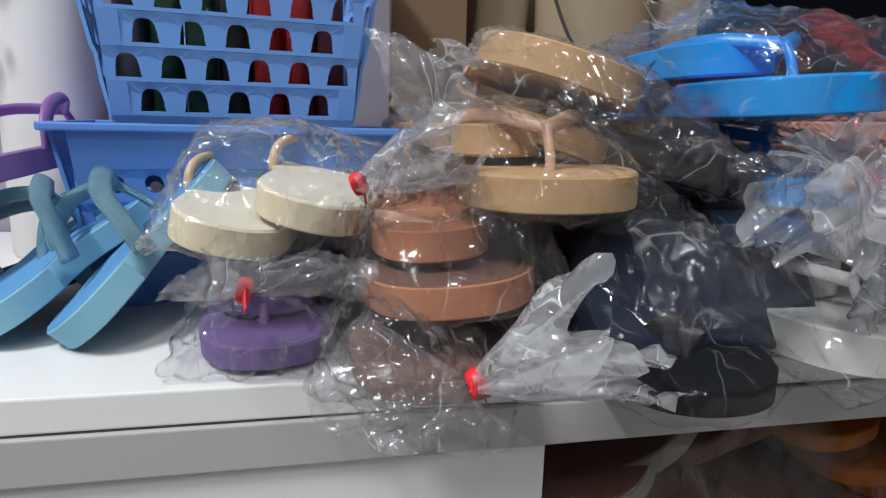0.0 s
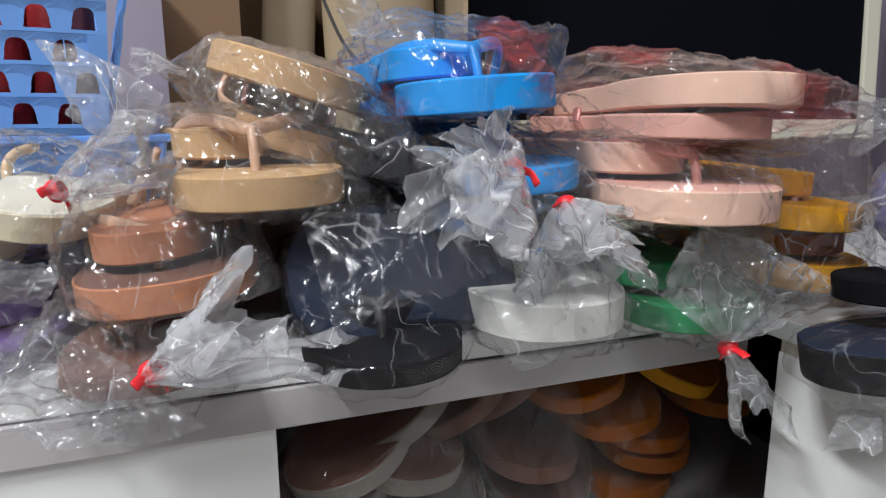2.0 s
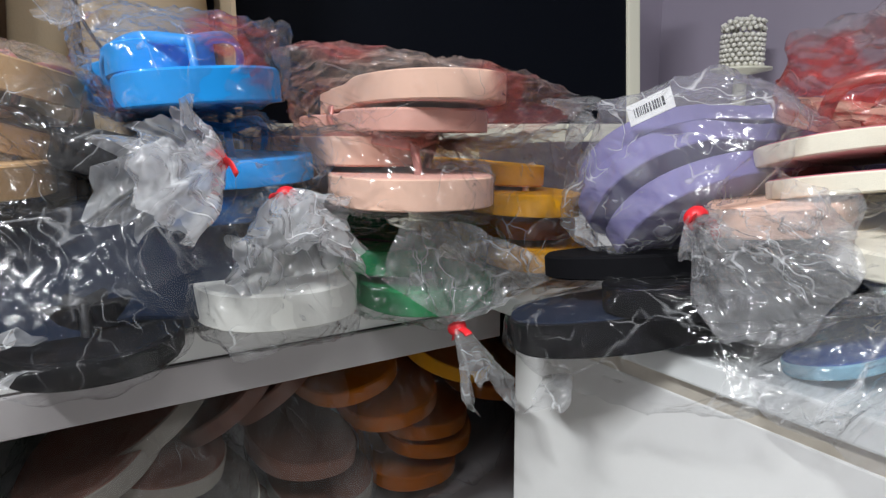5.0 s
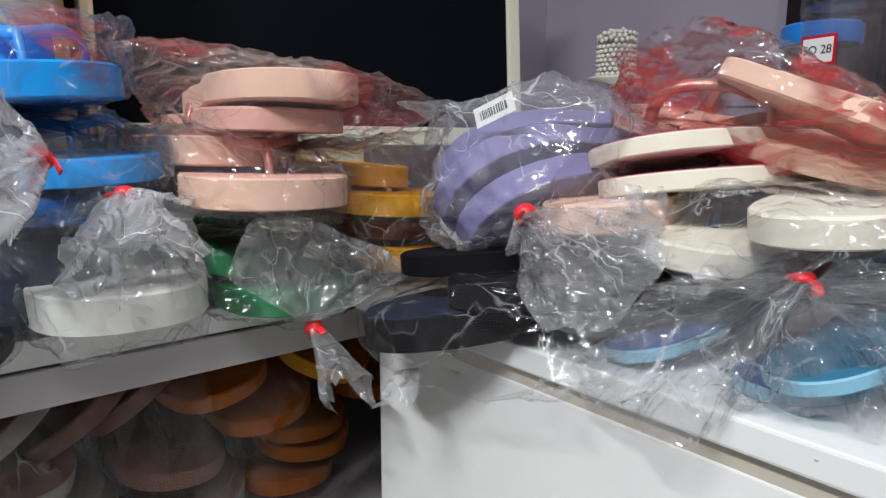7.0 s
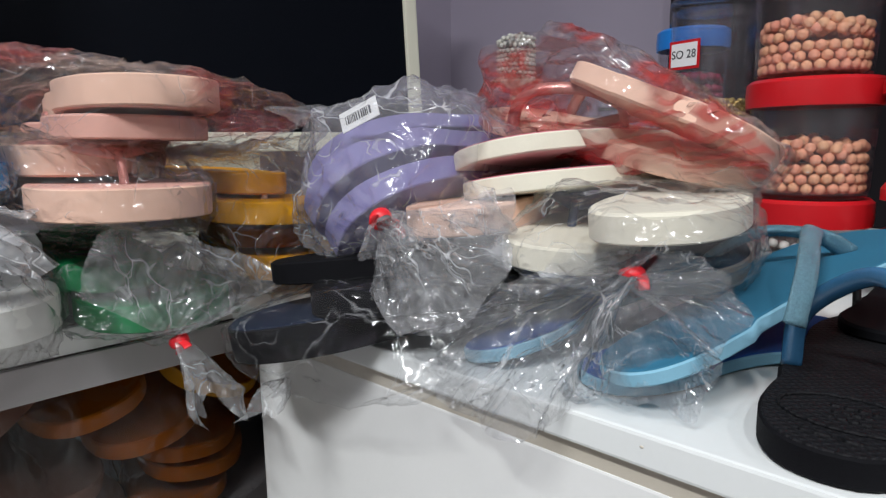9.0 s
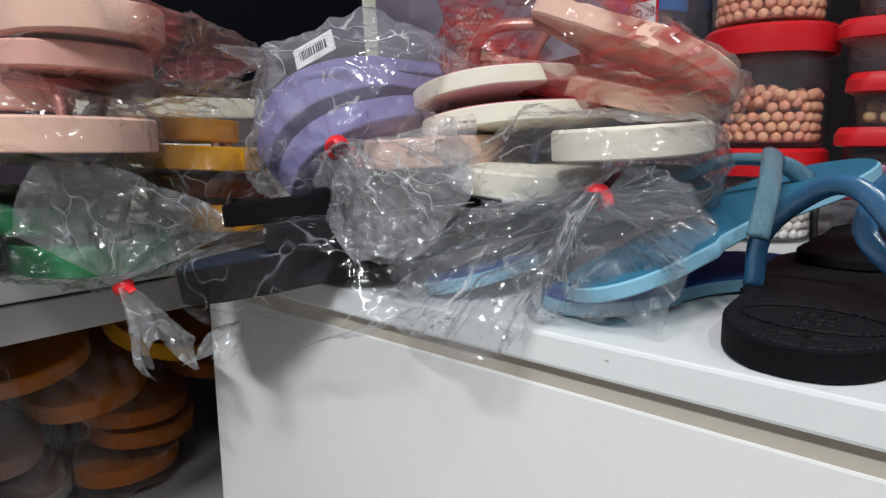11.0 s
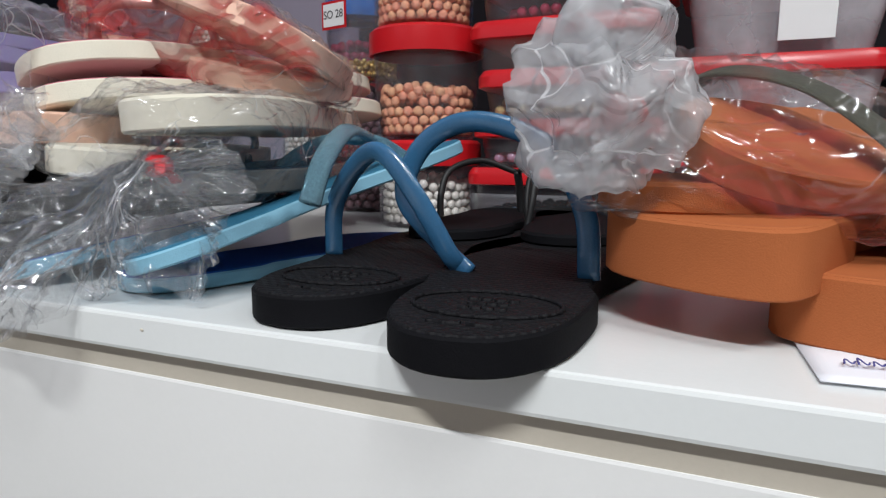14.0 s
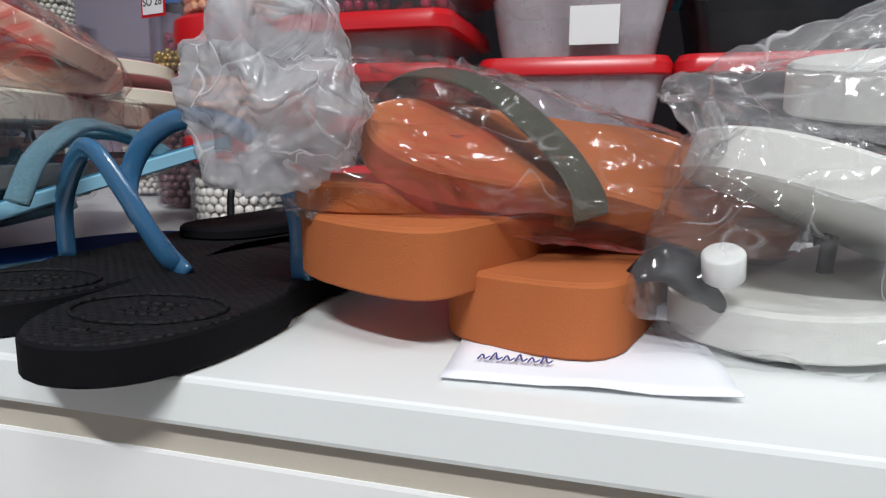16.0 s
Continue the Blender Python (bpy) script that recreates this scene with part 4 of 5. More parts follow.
bag("clear red-printed bag of black flip-flops over the shelf edge", blk, [(0.112, 0.203, 0.898), (0.213, 0.206, 0.912), (0.14, 0.198, 0.886), (0.172, 0.198, 0.885)], seed=9, film_=BAG_THIN, amp=0.003)
blue = nested("bright blue foam flip-flop in a clear bag", "blue", "blue", "blue", (0.234, 0.240, 1.026), 88, roll=-4, gap=0.003, toe=0.098, thick=0.019, rise=0.022, back=(0.010, 0.046), heel=0.072)
bluelow = [sandal("bright blue foam flip-flop in a tied clear bag", "blue", "blue", "blue", facing((0.258, 0.248, 0.979), 86, 0, -3), near="toe", toe=0.09, thick=0.016, rise=0.022),
           # bright blue sole too; its darker foam paints the shade under the pile
           sandal("bright blue foam flip-flop in a tied clear bag", "shadeblue", "shadeblue", "blue", facing((0.238, 0.262, 0.957), 90, 0, 0), near="toe", toe=0.09, thick=0.016, rise=0.02)]
bag("clear bag of bright blue flip-flops with a red printed top", blue, [(0.172, 0.262, 1.078), (0.20, 0.27, 1.082), (0.288, 0.262, 1.074)], tails=[((0.180, 0.262, 1.070), (-0.8, -0.05, 0.35), 0.022, 0.013, 5, 0.35)], seed=10, film_=BAG_REDDISH)
bag("clear bag of bright blue flip-flops tied with red tape", bluelow, [(0.19, 0.245, 1.0), (0.30, 0.24, 0.985)], (0.231, 0.207, 0.997),
    [((0.229, 0.205, 0.997), (-0.75, -0.40, -0.35), 0.048, 0.028, 8, 0.7), ((0.229, 0.205, 0.996), (-0.55, -0.3, 0.5), 0.030, 0.014, 6, 0.6)], [((0.204, 0.186, 0.985), (0.018, 0.013, 0.016))], seed=11, tail_film=RUFF_THICK)
white = nested("white foam flip-flop in a tied clear bag", "white", "white", "white", (0.263, 0.208, 0.9035), 88, roll=1, gap=0.001, toe=0.102, thick=0.021, rise=0.02, back=(0.004, 0.05))
bag("clear bag of white flip-flops tied with red tape", white, [(0.23, 0.20, 0.892), (0.30, 0.205, 0.892), (0.215, 0.215, 0.957)], (0.2690, 0.222, 0.977),
    [((0.269, 0.219, 0.976), (-0.15, -0.55, -0.65), 0.042, 0.030, 8, 0.7), ((0.269, 0.219, 0.976), (0.6, -0.45, -0.35), 0.034, 0.018, 6, 0.7)], [((0.266, 0.204, 0.960), (0.018, 0.012, 0.013))], seed=12, tail_film=RUFF_THICK)
pink = nested("pink foam flip-flop with a rose strap in a clear bag", "peach", "pink", "rose", (0.347, 0.186, 0.9650), 86, roll=1, gap=0.004, toe=0.106, thick=0.019, rise=0.022, back=(0.012, 0.046), heel=0.080)
bag("clear bag of pink flip-flops on a green pair", pink, [(0.283, 0.20, 1.012), (0.385, 0.185, 0.955)], seed=13, film_=BAG_CLEAR)
pinkup = [sandal("pink foam flip-flop turned sole up in a clear bag", "peach", "pink", "rose", facing((0.370, 0.192, 1.0455), 84, -1, 1, over=True), near="toe", toe=0.090, thick=0.018, rise=0.018),
          sandal("dusky pink foam flip-flop packed under its pair", "pink", "pink", "rose", facing((0.362, 0.208, 1.0100), 86, 0, 1), near="toe", toe=0.098, thick=0.014, straps=False)]
bag("clear red-printed bag of pink flip-flops with a pointed end", pinkup, [(0.486, 0.196, 1.027), (0.483, 0.200, 1.024), (0.417, 0.205, 1.050), (0.262, 0.21, 1.054), (0.30, 0.225, 1.060), (0.425, 0.20, 1.001)], tails=[((0.440, 0.199, 1.030), (1, -0.05, -0.03), 0.045, 0.011, 4, 0.3)], seed=14, film_=BAG_REDDISH)
green = nested("green foam flip-flop in a clear bag tied with red tape", "green", "green", "black", (0.371, 0.214, 0.8935), 86, gap=0.006, toe=0.100, thick=0.017, rise=0.02, back=(0.02, 0.01))
green_bag = bag("clear bag of green flip-flops tied at the shelf edge", green, [(0.312, 0.212, 0.895), (0.42, 0.215, 0.893)], (0.366, 0.195, 0.890),
    [((0.366, 0.193, 0.889), (0.30, -0.30, -1), 0.046, 0.013, 6, 0.7)], seed=15)
flaps_on(green_bag, [([(0.356, 0.190, 0.894), (0.366, 0.190, 0.893)], [(0.311, 0.188, 0.926), (0.3285, 0.182, 0.961), (0.3660, 0.180, 0.954), (0.3990, 0.182, 0.947), (0.4385, 0.184, 0.914), (0.396, 0.186, 0.902)], 11, 0.006)], FLAP, 15)
yellow = nested("mustard yellow foam flip-flop in a clear bag", "yellow", "yellow", "tan", (0.452, 0.214, 0.9505), 80, gap=0.003, roll=3, toe=0.094, thick=0.016, rise=0.016, back=(0.004, 0.02))
yellow += [sandal("mustard yellow foam flip-flop at the bottom of the bag", "yellow", "yellow", "tan", facing((0.472, 0.222, 0.907), 76, 0, 2), near="toe", toe=0.09, thick=0.018, rise=0.02),
           sandal("amber foam flip-flop in the middle of the bag", "amber", "amber", "brown", facing((0.470, 0.236, 0.930), 80, 0, 2), near="toe", toe=0.086, thick=0.014, straps=False)]
bag("clear bag of mustard yellow flip-flops with an open top", yellow, [(0.372, 0.205, 1.004), (0.478, 0.205, 1.010), (0.486, 0.21, 1.0), (0.44, 0.20, 0.8985)], tails=[((0.470, 0.207, 0.998), (0.45, -0.1, 0.8), 0.024, 0.014, 5, 0.3)], seed=16, film_=BAG)

# loose sandals beside the baskets
for p, yaw, pitch, roll, a, b in (((-0.138, 0.318, 0.8945), 58, 34, -30, "sky", "midblue"), ((-0.190, 0.330, 0.8945), 62, 24, -20, "sky", "midblue"), ((-0.238, 0.330, 0.8930), 60, 6, -10, "navy", "navy")):
    sandal("blue foam sandal with a glittery strap leaning on the shelf" if a == "sky" else "navy foam sandal with a glittery strap on the shelf", a, b, "glitter", facing(p, yaw, pitch, roll), near="heel", toe=0.086, heel=0.062, thick=0.016, rise=0.036, band=0.013, flat=0.45, length=0.22 if a == "navy" else 0.140)
sandal("violet foam sandal with a purple strap on other sandals", "violet", "violet", "purple", facing((-0.235, 0.345, 0.965), 72, 6, -12), near="heel", toe=0.086, thick=0.016, rise=0.028)

# ---------------------------------------------------------------- things on the counter
blackbag = [sandal("black foam flip-flop lying lowest in a clear bag", "black", "navy", "black", facing((0.398, 0.152, 0.8830), -40, 10, -4), near="toe", toe=0.094, thick=0.020, straps=False),
            sandal("black foam flip-flop in a clear bag", "black", "black", "black", facing((0.418, 0.100, 0.9130), -36, 3, -6), near="toe", toe=0.088, thick=0.015, straps=False),
            sandal("black foam flip-flop on top of its bag", "black", "black", "black", facing((0.438, 0.170, 0.9180), -44, 5, -6), near="toe", toe=0.098, thick=0.014, straps=False)]
bag("clear bag of black flip-flops over the counter corner", blackbag[:2], [(0.388, 0.172, 0.878), (0.400, 0.015, 0.888), (0.400, 0.07, 0.868), (0.390, 0.13, 0.866)], tails=[((0.396, 0.120, 0.872), (-0.35, 0.4, -0.55), 0.022, 0.015, 5, 0.4)], seed=21, amp=0.003, film_=BAG_THIN)
lilac = [sandal("lilac foam flip-flop tilted in a clear bag", "lilac", "lilac", "purple", facing((0.456, 0.148, 0.966), -6, 4, -48), near="toe", toe=0.088, thick=0.018, straps=False),
         sandal("lilac foam flip-flop tilted in a clear bag", "lilac", "lilac", "purple", facing((0.450, 0.118, 0.950), -6, 4, -46), near="toe", toe=0.082, thick=0.018, straps=False),
         sandal("lilac foam flip-flop tilted in a clear bag", "lilac", "lilac", "purple", facing((0.470, 0.166, 0.980), -6, 4, -50), near="toe", toe=0.080, thick=0.016, straps=False)]
lilac_bag = bag("clear bag of lilac flip-flops tied with red tape", lilac, [(0.466, 0.094, 1.044), (0.445, 0.150, 1.028), (0.47, 0.075, 1.036), (0.47, 0.05, 1.02), (0.452, 0.198, 0.945)], (0.421, 0.066, 0.969),
    [((0.419, 0.064, 0.968), (-0.10, -0.75, -0.40), 0.020, 0.010, 7, 0.6)], seed=22, film_=BAG_MILKY)
flaps_on(lilac_bag, [([(0.4200, 0.0670, 0.971), (0.4190, 0.0640, 0.966)], [(0.468, 0.014, 0.981), (0.452, -0.004, 0.955), (0.428, 0.008, 0.925), (0.402, 0.029, 0.911), (0.402, 0.050, 0.930)], 10, 0.007)], FLAP, 22)
price_tag = thing("price_tag", "white barcode tag inside the lilac bag", "tag", facing((0.456, 0.138, 1.012), -66, 24, 0) @ pose(0, 0, 0, 68))
slab("card", (0, 0, 0), (0.028, 0.014, 0.0005), TAG, 0, price_tag)
bm = bmesh.new()
rnd = random.Random(8)
x = 0.004
while x < 0.024:
    w = rnd.choice((0.0005, 0.0009, 0.0014))
    box_into(bm, (x, 0.004, 0.0006), (x + w, 0.010, 0.0009))
    x += w + rnd.choice((0.0006, 0.001))
part("barcode", bm, PRINT_BLACK, price_tag)["kind"] = "stuff"
sandal("peach foam flip-flop lying in the pile", "peach", "peach", "rose", facing((0.462, 0.056, 0.9555), 22, 0, -3), near="toe", toe=0.072, heel=0.062, thick=0.016, rise=0.012)
for z, p, roll in ((0.974, (0.500, 0.052), -9), (0.9925, (0.505, 0.064), -12)):
    sandal("white-edged foam flip-flop with a rose pink top", "offwhite", "rosetop", "rose", facing((*p, z), -16, 1, roll), near="toe", toe=0.088, thick=0.011, rise=0.010)
rose = [sandal("peach foam flip-flop with a rose gold strap in a printed bag", "peach", "peach", "rose", facing((0.570, 0.112, 1.0190), -88, -11.5, 6), near="heel", length=0.190, toe=0.080, heel=0.066, thick=0.012, rise=0.024, band=0.009, flat=0.6, strap_at=(0.22, 0.55)),
        sandal("peach foam flip-flop turned over on its pair in a printed bag", "peach", "peach", "rose", facing((0.560, 0.030, 1.050), -88, -23, -14, over=True), near="heel", length=0.125, toe=0.080, heel=0.064, thick=0.012, straps=False)]
bag("crumpled red-printed bag of peach flip-flops with rose straps", rose, [(0.530, 0.085, 1.066), (0.54, 0.03, 1.076), (0.54, -0.010, 1.056), (0.525, -0.082, 0.998), (0.53, -0.088, 0.988)], seed=23, film_=BAG_RED)
creamw = [sandal("off-white foam flip-flop in a clear bag", "offwhite", "offwhite", "white", facing((0.470, -0.060, 0.9620), 18, 1, -3), near="toe", toe=0.074, heel=0.066, thick=0.014, straps=False),
          sandal("off-white foam flip-flop in a clear bag", "offwhite", "offwhite", "navy", facing((0.474, -0.006, 0.9425), 24, 1, 4), near="toe", toe=0.074, heel=0.066, thick=0.013, rise=0.015),
          sandal("grey-white foam flip-flop at the bottom of a clear bag", "grey", "navy", "navy", facing((0.500, -0.046, 0.9335), 16, 1, 0), near="toe", toe=0.080, heel=0.066, thick=0.012, straps=False)]
bag("clear bag of off-white flip-flops", creamw, [(0.462, 0.02, 0.952), (0.47, -0.108, 0.966), (0.48, -0.01, 0.985)], tails=[((0.468, 0.012, 0.960), (-0.3, 0.6, 0.35), 0.030, 0.014, 5, 0.4)], seed=24, amp=0.005)
sandal("royal blue foam sandal with pale blue edges lying flat", "sky", "royal", "navy", facing((0.452, -0.042, 0.8946), -20, 0.5, 0), near="heel", toe=0.070, heel=0.052, thick=0.0068, length=0.18, straps=False)
sandal("royal blue foam sandal with pale blue edges, tilted", "sky", "royal", "navy", facing((0.440, 0.012, 0.8965), 0, 4, -14), near="heel", toe=0.072, heel=0.056, thick=0.0072, length=0.19, straps=False)
teal = sandal("teal foam sandal with pale blue edges and a glittery strap", "sky", "teal", "glitter", facing((0.440, -0.062, 0.9045), -21, 15.0, -9), near="heel", toe=0.074, heel=0.056, thick=0.0072, length=0.185, straps=False)
bm = bmesh.new()
sweep_into(bm, [(0.085, 0.035, 0.005), (0.098, 0.036, 0.020), (0.122, 0.020, 0.027), (0.136, 0.000, 0.020), (0.150, -0.004, 0.006)], 0.0095, 0.005, up=(0.2, 0.6, 0.7))
part("strap", bm, STRAP["glitter"], teal)
bm = bmesh.new()
sweep_into(bm, [(0.066, -0.036, 0.005), (0.082, -0.034, 0.021), (0.110, -0.018, 0.029), (0.136, 0.000, 0.022)], 0.0095, 0.005, up=(0.2, -0.6, 0.7))
part("strap", bm, STRAP["glitter"], teal)

# loose bag thrown over the blue sandals, gathered in the middle and draped over the counter edge
drape = thing("plastic_bag", "loose clear bag draped over blue sandals and the counter edge", "bag", Matrix.Translation((0.452, -0.058, 0.948)), "plastic bags on the shelf")
gather = [(0.450, -0.054, 0.950), (0.450, -0.064, 0.949)]
flaps_on(drape, [(gather, [(0.440, 0.004, 0.938), (0.424, 0.034, 0.898), (0.404, -0.002, 0.880), (0.400, -0.044, 0.886), (0.424, -0.050, 0.902)], 9, 0.006),
                 (gather, [(0.428, -0.040, 0.901), (0.431, -0.064, 0.8985), (0.440, -0.094, 0.902), (0.446, -0.104, 0.922)], 10, 0.006),
                 (gather, [(0.446, -0.100, 0.924), (0.462, -0.106, 0.942), (0.470, -0.092, 0.956), (0.466, -0.070, 0.962)], 6, 0.004),
                 (gather, [(0.466, -0.074, 0.962), (0.470, -0.040, 0.962), (0.452, -0.004, 0.944), (0.438, 0.006, 0.936)], 6, 0.004)], DRAPE, 25, "bag_film", "crumpled pleated film")
bm = bmesh.new()
tie_into(bm, Vector((0.011, 0.002, -0.001)), (0.2, 0.3, 0.9))
part("tie", bm, RED_TIE, drape, "red plastic tie")

for p, yaw, arch in (((0.4310, -0.1405, 0.8945), -1.5, [(0.5134, -0.1090, 0.9050), (0.5110, -0.1120, 0.9300), (0.4990, -0.1330, 0.9500), (0.4920, -0.1480, 0.9520), (0.4900, -0.1630, 0.9360), (0.4937, -0.1750, 0.9140), (0.4990, -0.1790, 0.9060)]),
                     ((0.4085, -0.2100, 0.8945), 2.0, [(0.4960, -0.1840, 0.9050), (0.5000, -0.1700, 0.9150), (0.5060, -0.1500, 0.9340), (0.5080, -0.1580, 0.9560), (0.5090, -0.1800, 0.9655), (0.5080, -0.2100, 0.9560), (0.5030, -0.2270, 0.9320), (0.5015, -0.2300, 0.9050)])):
    shoe = sandal("black textured foam flip-flop with a pearly blue strap", "black", "tread", "bluejelly", facing(p, yaw), near="heel", length=0.222, toe=0.086, heel=0.068, thick=0.0115, emboss=True, straps=False, blunt=4.0, group="black flip-flops with blue straps")
    back = facing(p, yaw).inverted()
    bm = bmesh.new()
    sweep_into(bm, [back @ Vector(q) for q in arch], 0.0088, 0.0042, up=(1.0, 0.15, 0.30), n=8, k=14)
    part("strap", bm, STRAP["bluejelly"], shoe)
for p, yaw in (((0.572, -0.132, 0.9064), -8), ((0.575, -0.203, 0.9064), 3)):
    sandal("black foam flip-flop with a thin black strap", "black", "black", "black", facing(p, yaw), near="heel", length=0.17, toe=0.072, heel=0.058, thick=0.006, rise=0.034, band=0.005, flat=0.9, group="black flip-flops behind")
or2 = sandal("terracotta orange wedge sandal with a gold strap on paper", "orange", "orange", "gold", facing((0.4690, -0.314, 0.8955), -18), near="heel", toe=0.080, heel=0.060, thick=0.0225, rise=0.02, band=0.012, length=0.20, blunt=16.0)
or1 = sandal("terracotta orange wedge sandal with a gold strap on its pair", "orange", "orange", "gold", facing((0.4660, -0.262, 0.9115), -26, 3, 2), near="heel", toe=0.084, heel=0.068, thick=0.0130, wedge=0.0085, rise=0.015, band=0.012, length=0.20, blunt=16.0)
sheet = bmesh.new()
N = 14
grid = [[sheet.verts.new((0.095 * i / N, -0.075 * j / N, 0.0012 + 0.0016 * max(0, noise.noise((i * 0.25, j * 0.2, 2))) + 0.010 * max(0, (j / N - 0.75)) * max(0, 0.5 - i / N))) for j in range(N + 1)] for i in range(N + 1)]
for i in range(N):
    for j in range(N):
        sheet.faces.new((grid[i][j], grid[i][j + 1], grid[i + 1][j + 1], grid[i + 1][j]))
paper = part("paper_sheet", sheet, PAPER)
paper.matrix_world = pose(0.4440, -0.3000, 0.8940, 0, 0, 4)
sol = paper.modifiers.new("thickness", "SOLIDIFY")
sol.thickness = 0.0004
tagged(paper, "white paper sheet with blue pen marks under a sandal", "paper")
bm = bmesh.new()
for k in range(6):
    y0 = -0.008 - 0.0035 * k
    sweep_into(bm, [(0.0125, y0, 0.0026), (0.0165 + 0.002 * (k % 2), y0 - 0.001, 0.0027), (0.0130, y0 - 0.002, 0.0026), (0.0150, y0 - 0.0032, 0.0027)], 0.0006, 0.0003, n=4, k=5)
part("pen_mark", bm, INK, paper)["kind"] = "stuff"
orbag = [sandal("orange foam sandal lying lowest in a printed bag", "orange", "orange", "olive", facing((0.486, -0.236, 0.9345), -62, -0.5, 2), near="heel", toe=0.078, heel=0.056, thick=0.010, straps=False, length=0.19),
         sandal("orange foam sandal tipped up to show its footbed in a bag", "orange", "orange", "olive", facing((0.490, -0.258, 0.9535), -62, -9, 28), near="heel", toe=0.074, heel=0.060, thick=0.012, straps=False, length=0.165)]
tip = facing((0.490, -0.258, 0.9535), -62, -9, 28)
bm = bmesh.new()
sweep_into(bm, [(0.012, 0.040, 0.004), (0.020, 0.030, 0.020), (0.040, 0.012, 0.026), (0.058, -0.010, 0.022), (0.070, -0.024, 0.014), (0.074, -0.030, 0.006)], 0.018, 0.0030, up=(0, 0, 1), n=8)
part("strap", bm, STRAP["olive"], orbag[1], "wide olive glitter strap")
INSIDE[orbag[1].name] += [tip @ Vector(q) for q in ((0.020, 0.030, 0.024), (0.040, 0.012, 0.030), (0.062, -0.012, 0.026))]
bag("clear red-printed bag of orange sandals with a bunched end", orbag, [(0.478, -0.226, 0.936), (0.49, -0.36, 0.936), (0.50, -0.385, 0.950), (0.50, -0.25, 0.988)], (0.482, -0.243, 0.966),
    [((0.484, -0.252, 0.966), (-0.40, 0.80, 0.15), 0.024, 0.020, 9, 0.95)], [((0.474, -0.236, 0.966), (0.024, 0.027, 0.025)), ((0.474, -0.243, 0.990), (0.016, 0.013, 0.014))], seed=26, film_=BAG_REDDISH, tail_film=RUFF_BALL, amp=0.0025)
whitebag = [sandal("white foam sandal with a black strap in a clear bag", "white", "white", "black", facing((0.500, -0.383, 0.8965), -40, 3, 0), near="toe", toe=0.080, thick=0.014, rise=0.030, band=0.014, length=0.21),
            sandal("white foam sandal leaning on its pair in a clear bag", "white", "white", "black", facing((0.500, -0.378, 0.945), -62, -20, 0), near="toe", toe=0.076, thick=0.014, straps=False, length=0.21)]
bag("clear bag of white sandals with a black strap", whitebag, [(0.468, -0.346, 0.914), (0.475, -0.41, 0.8965), (0.49, -0.372, 0.955)], tails=[((0.492, -0.370, 0.954), (-0.2, 0.4, 0.6), 0.018, 0.010, 5, 0.4)], seed=27, amp=0.005)
upper = [sandal("white foam sandal in a milky bag on the pile", "white", "white", "white", facing((0.512, -0.412, 0.966), -60, 8, 8), near="toe", toe=0.080, thick=0.016, straps=False, length=0.2)]
bag("milky crumpled bag of white sandals on the pile", upper, [(0.492, -0.385, 0.957), (0.51, -0.352, 0.975), (0.51, -0.42, 1.00)], seed=28, film_=BAG_MILKY, amp=0.006)
bm = bmesh.new()
lathe_into(bm, [(0.0, 0.0), (0.0052, 0.0), (0.006, 0.0008), (0.006, 0.0082), (0.0052, 0.009), (0.0, 0.009)], 24)
roll_w = part("tape_roll", bm, STRAP["white"])
roll_w.matrix_world = pose(0.4850, -0.3735, 0.9185, 14, -22, -50)
bm = bmesh.new()
sweep_into(bm, [(0.500, -0.348, 0.9120), (0.490, -0.352, 0.9200), (0.486, -0.359, 0.9215), (0.486, -0.366, 0.9170), (0.494, -0.372, 0.9110)], 0.015, 0.006, up=(-0.6, 0, 0.8), n=6)
part("strap", bm, STRAP["black"], whitebag[0], "wide black strap").matrix_local = whitebag[0].matrix_world.inverted()
tagged(roll_w, "small white roll tucked into the bagged sandal", "roll")


# ---------------------------------------------------------------- bead containers
def beads_into(bm, spots, r, sub=2):
    ball = bmesh.new()
    bmesh.ops.create_icosphere(ball, subdivisions=sub, radius=r)
    points = np.array([v.co[:] for v in ball.verts])
    tris = np.array([[v.index for v in f.verts] for f in ball.faces])
    ball.free()
    spots = np.array(spots, float).reshape(-1, 3)
    everything = (points[None] + spots[:, None]).reshape(-1, 3)
    corners = (tris[None] + (np.arange(len(spots)) * len(points))[:, None, None]).reshape(-1, 3)
    me = bpy.data.meshes.new("bead_fill")
    me.from_pydata(everything.tolist(), [], corners.tolist())
    bm.from_mesh(me)
    bpy.data.meshes.remove(me)


def round_fill(radius, height, r, seed):
    rnd = random.Random(seed)
    spots = []
    z = r
    layer = 0
    while z < height + r:
        top = z + 1.7 * r > height
        for q in range(3 if top else 2):
            ring = radius - r - 2 * r * q * 0.98
            if top:
                ring = (radius - r) * (1 - q / 3.2)
            if ring < r:
                continue
            n = int(2 * math.pi * ring / (2.05 * r))
            for k in range(n):
                a = 2 * math.pi * (k + 0.5 * (layer % 2)) / n + 0.4 * q
                lift = rnd.uniform(-0.4, 1.1) * r if top else rnd.uniform(-0.15, 0.15) * r
                spots.append((ring * math.cos(a) + rnd.uniform(-0.1, 0.1) * r, ring * math.sin(a) + rnd.uniform(-0.1, 0.1) * r, z + lift + (0.25 * height * (1 - ring / radius) if top else 0)))
        z += 1.72 * r
        layer += 1
    return spots


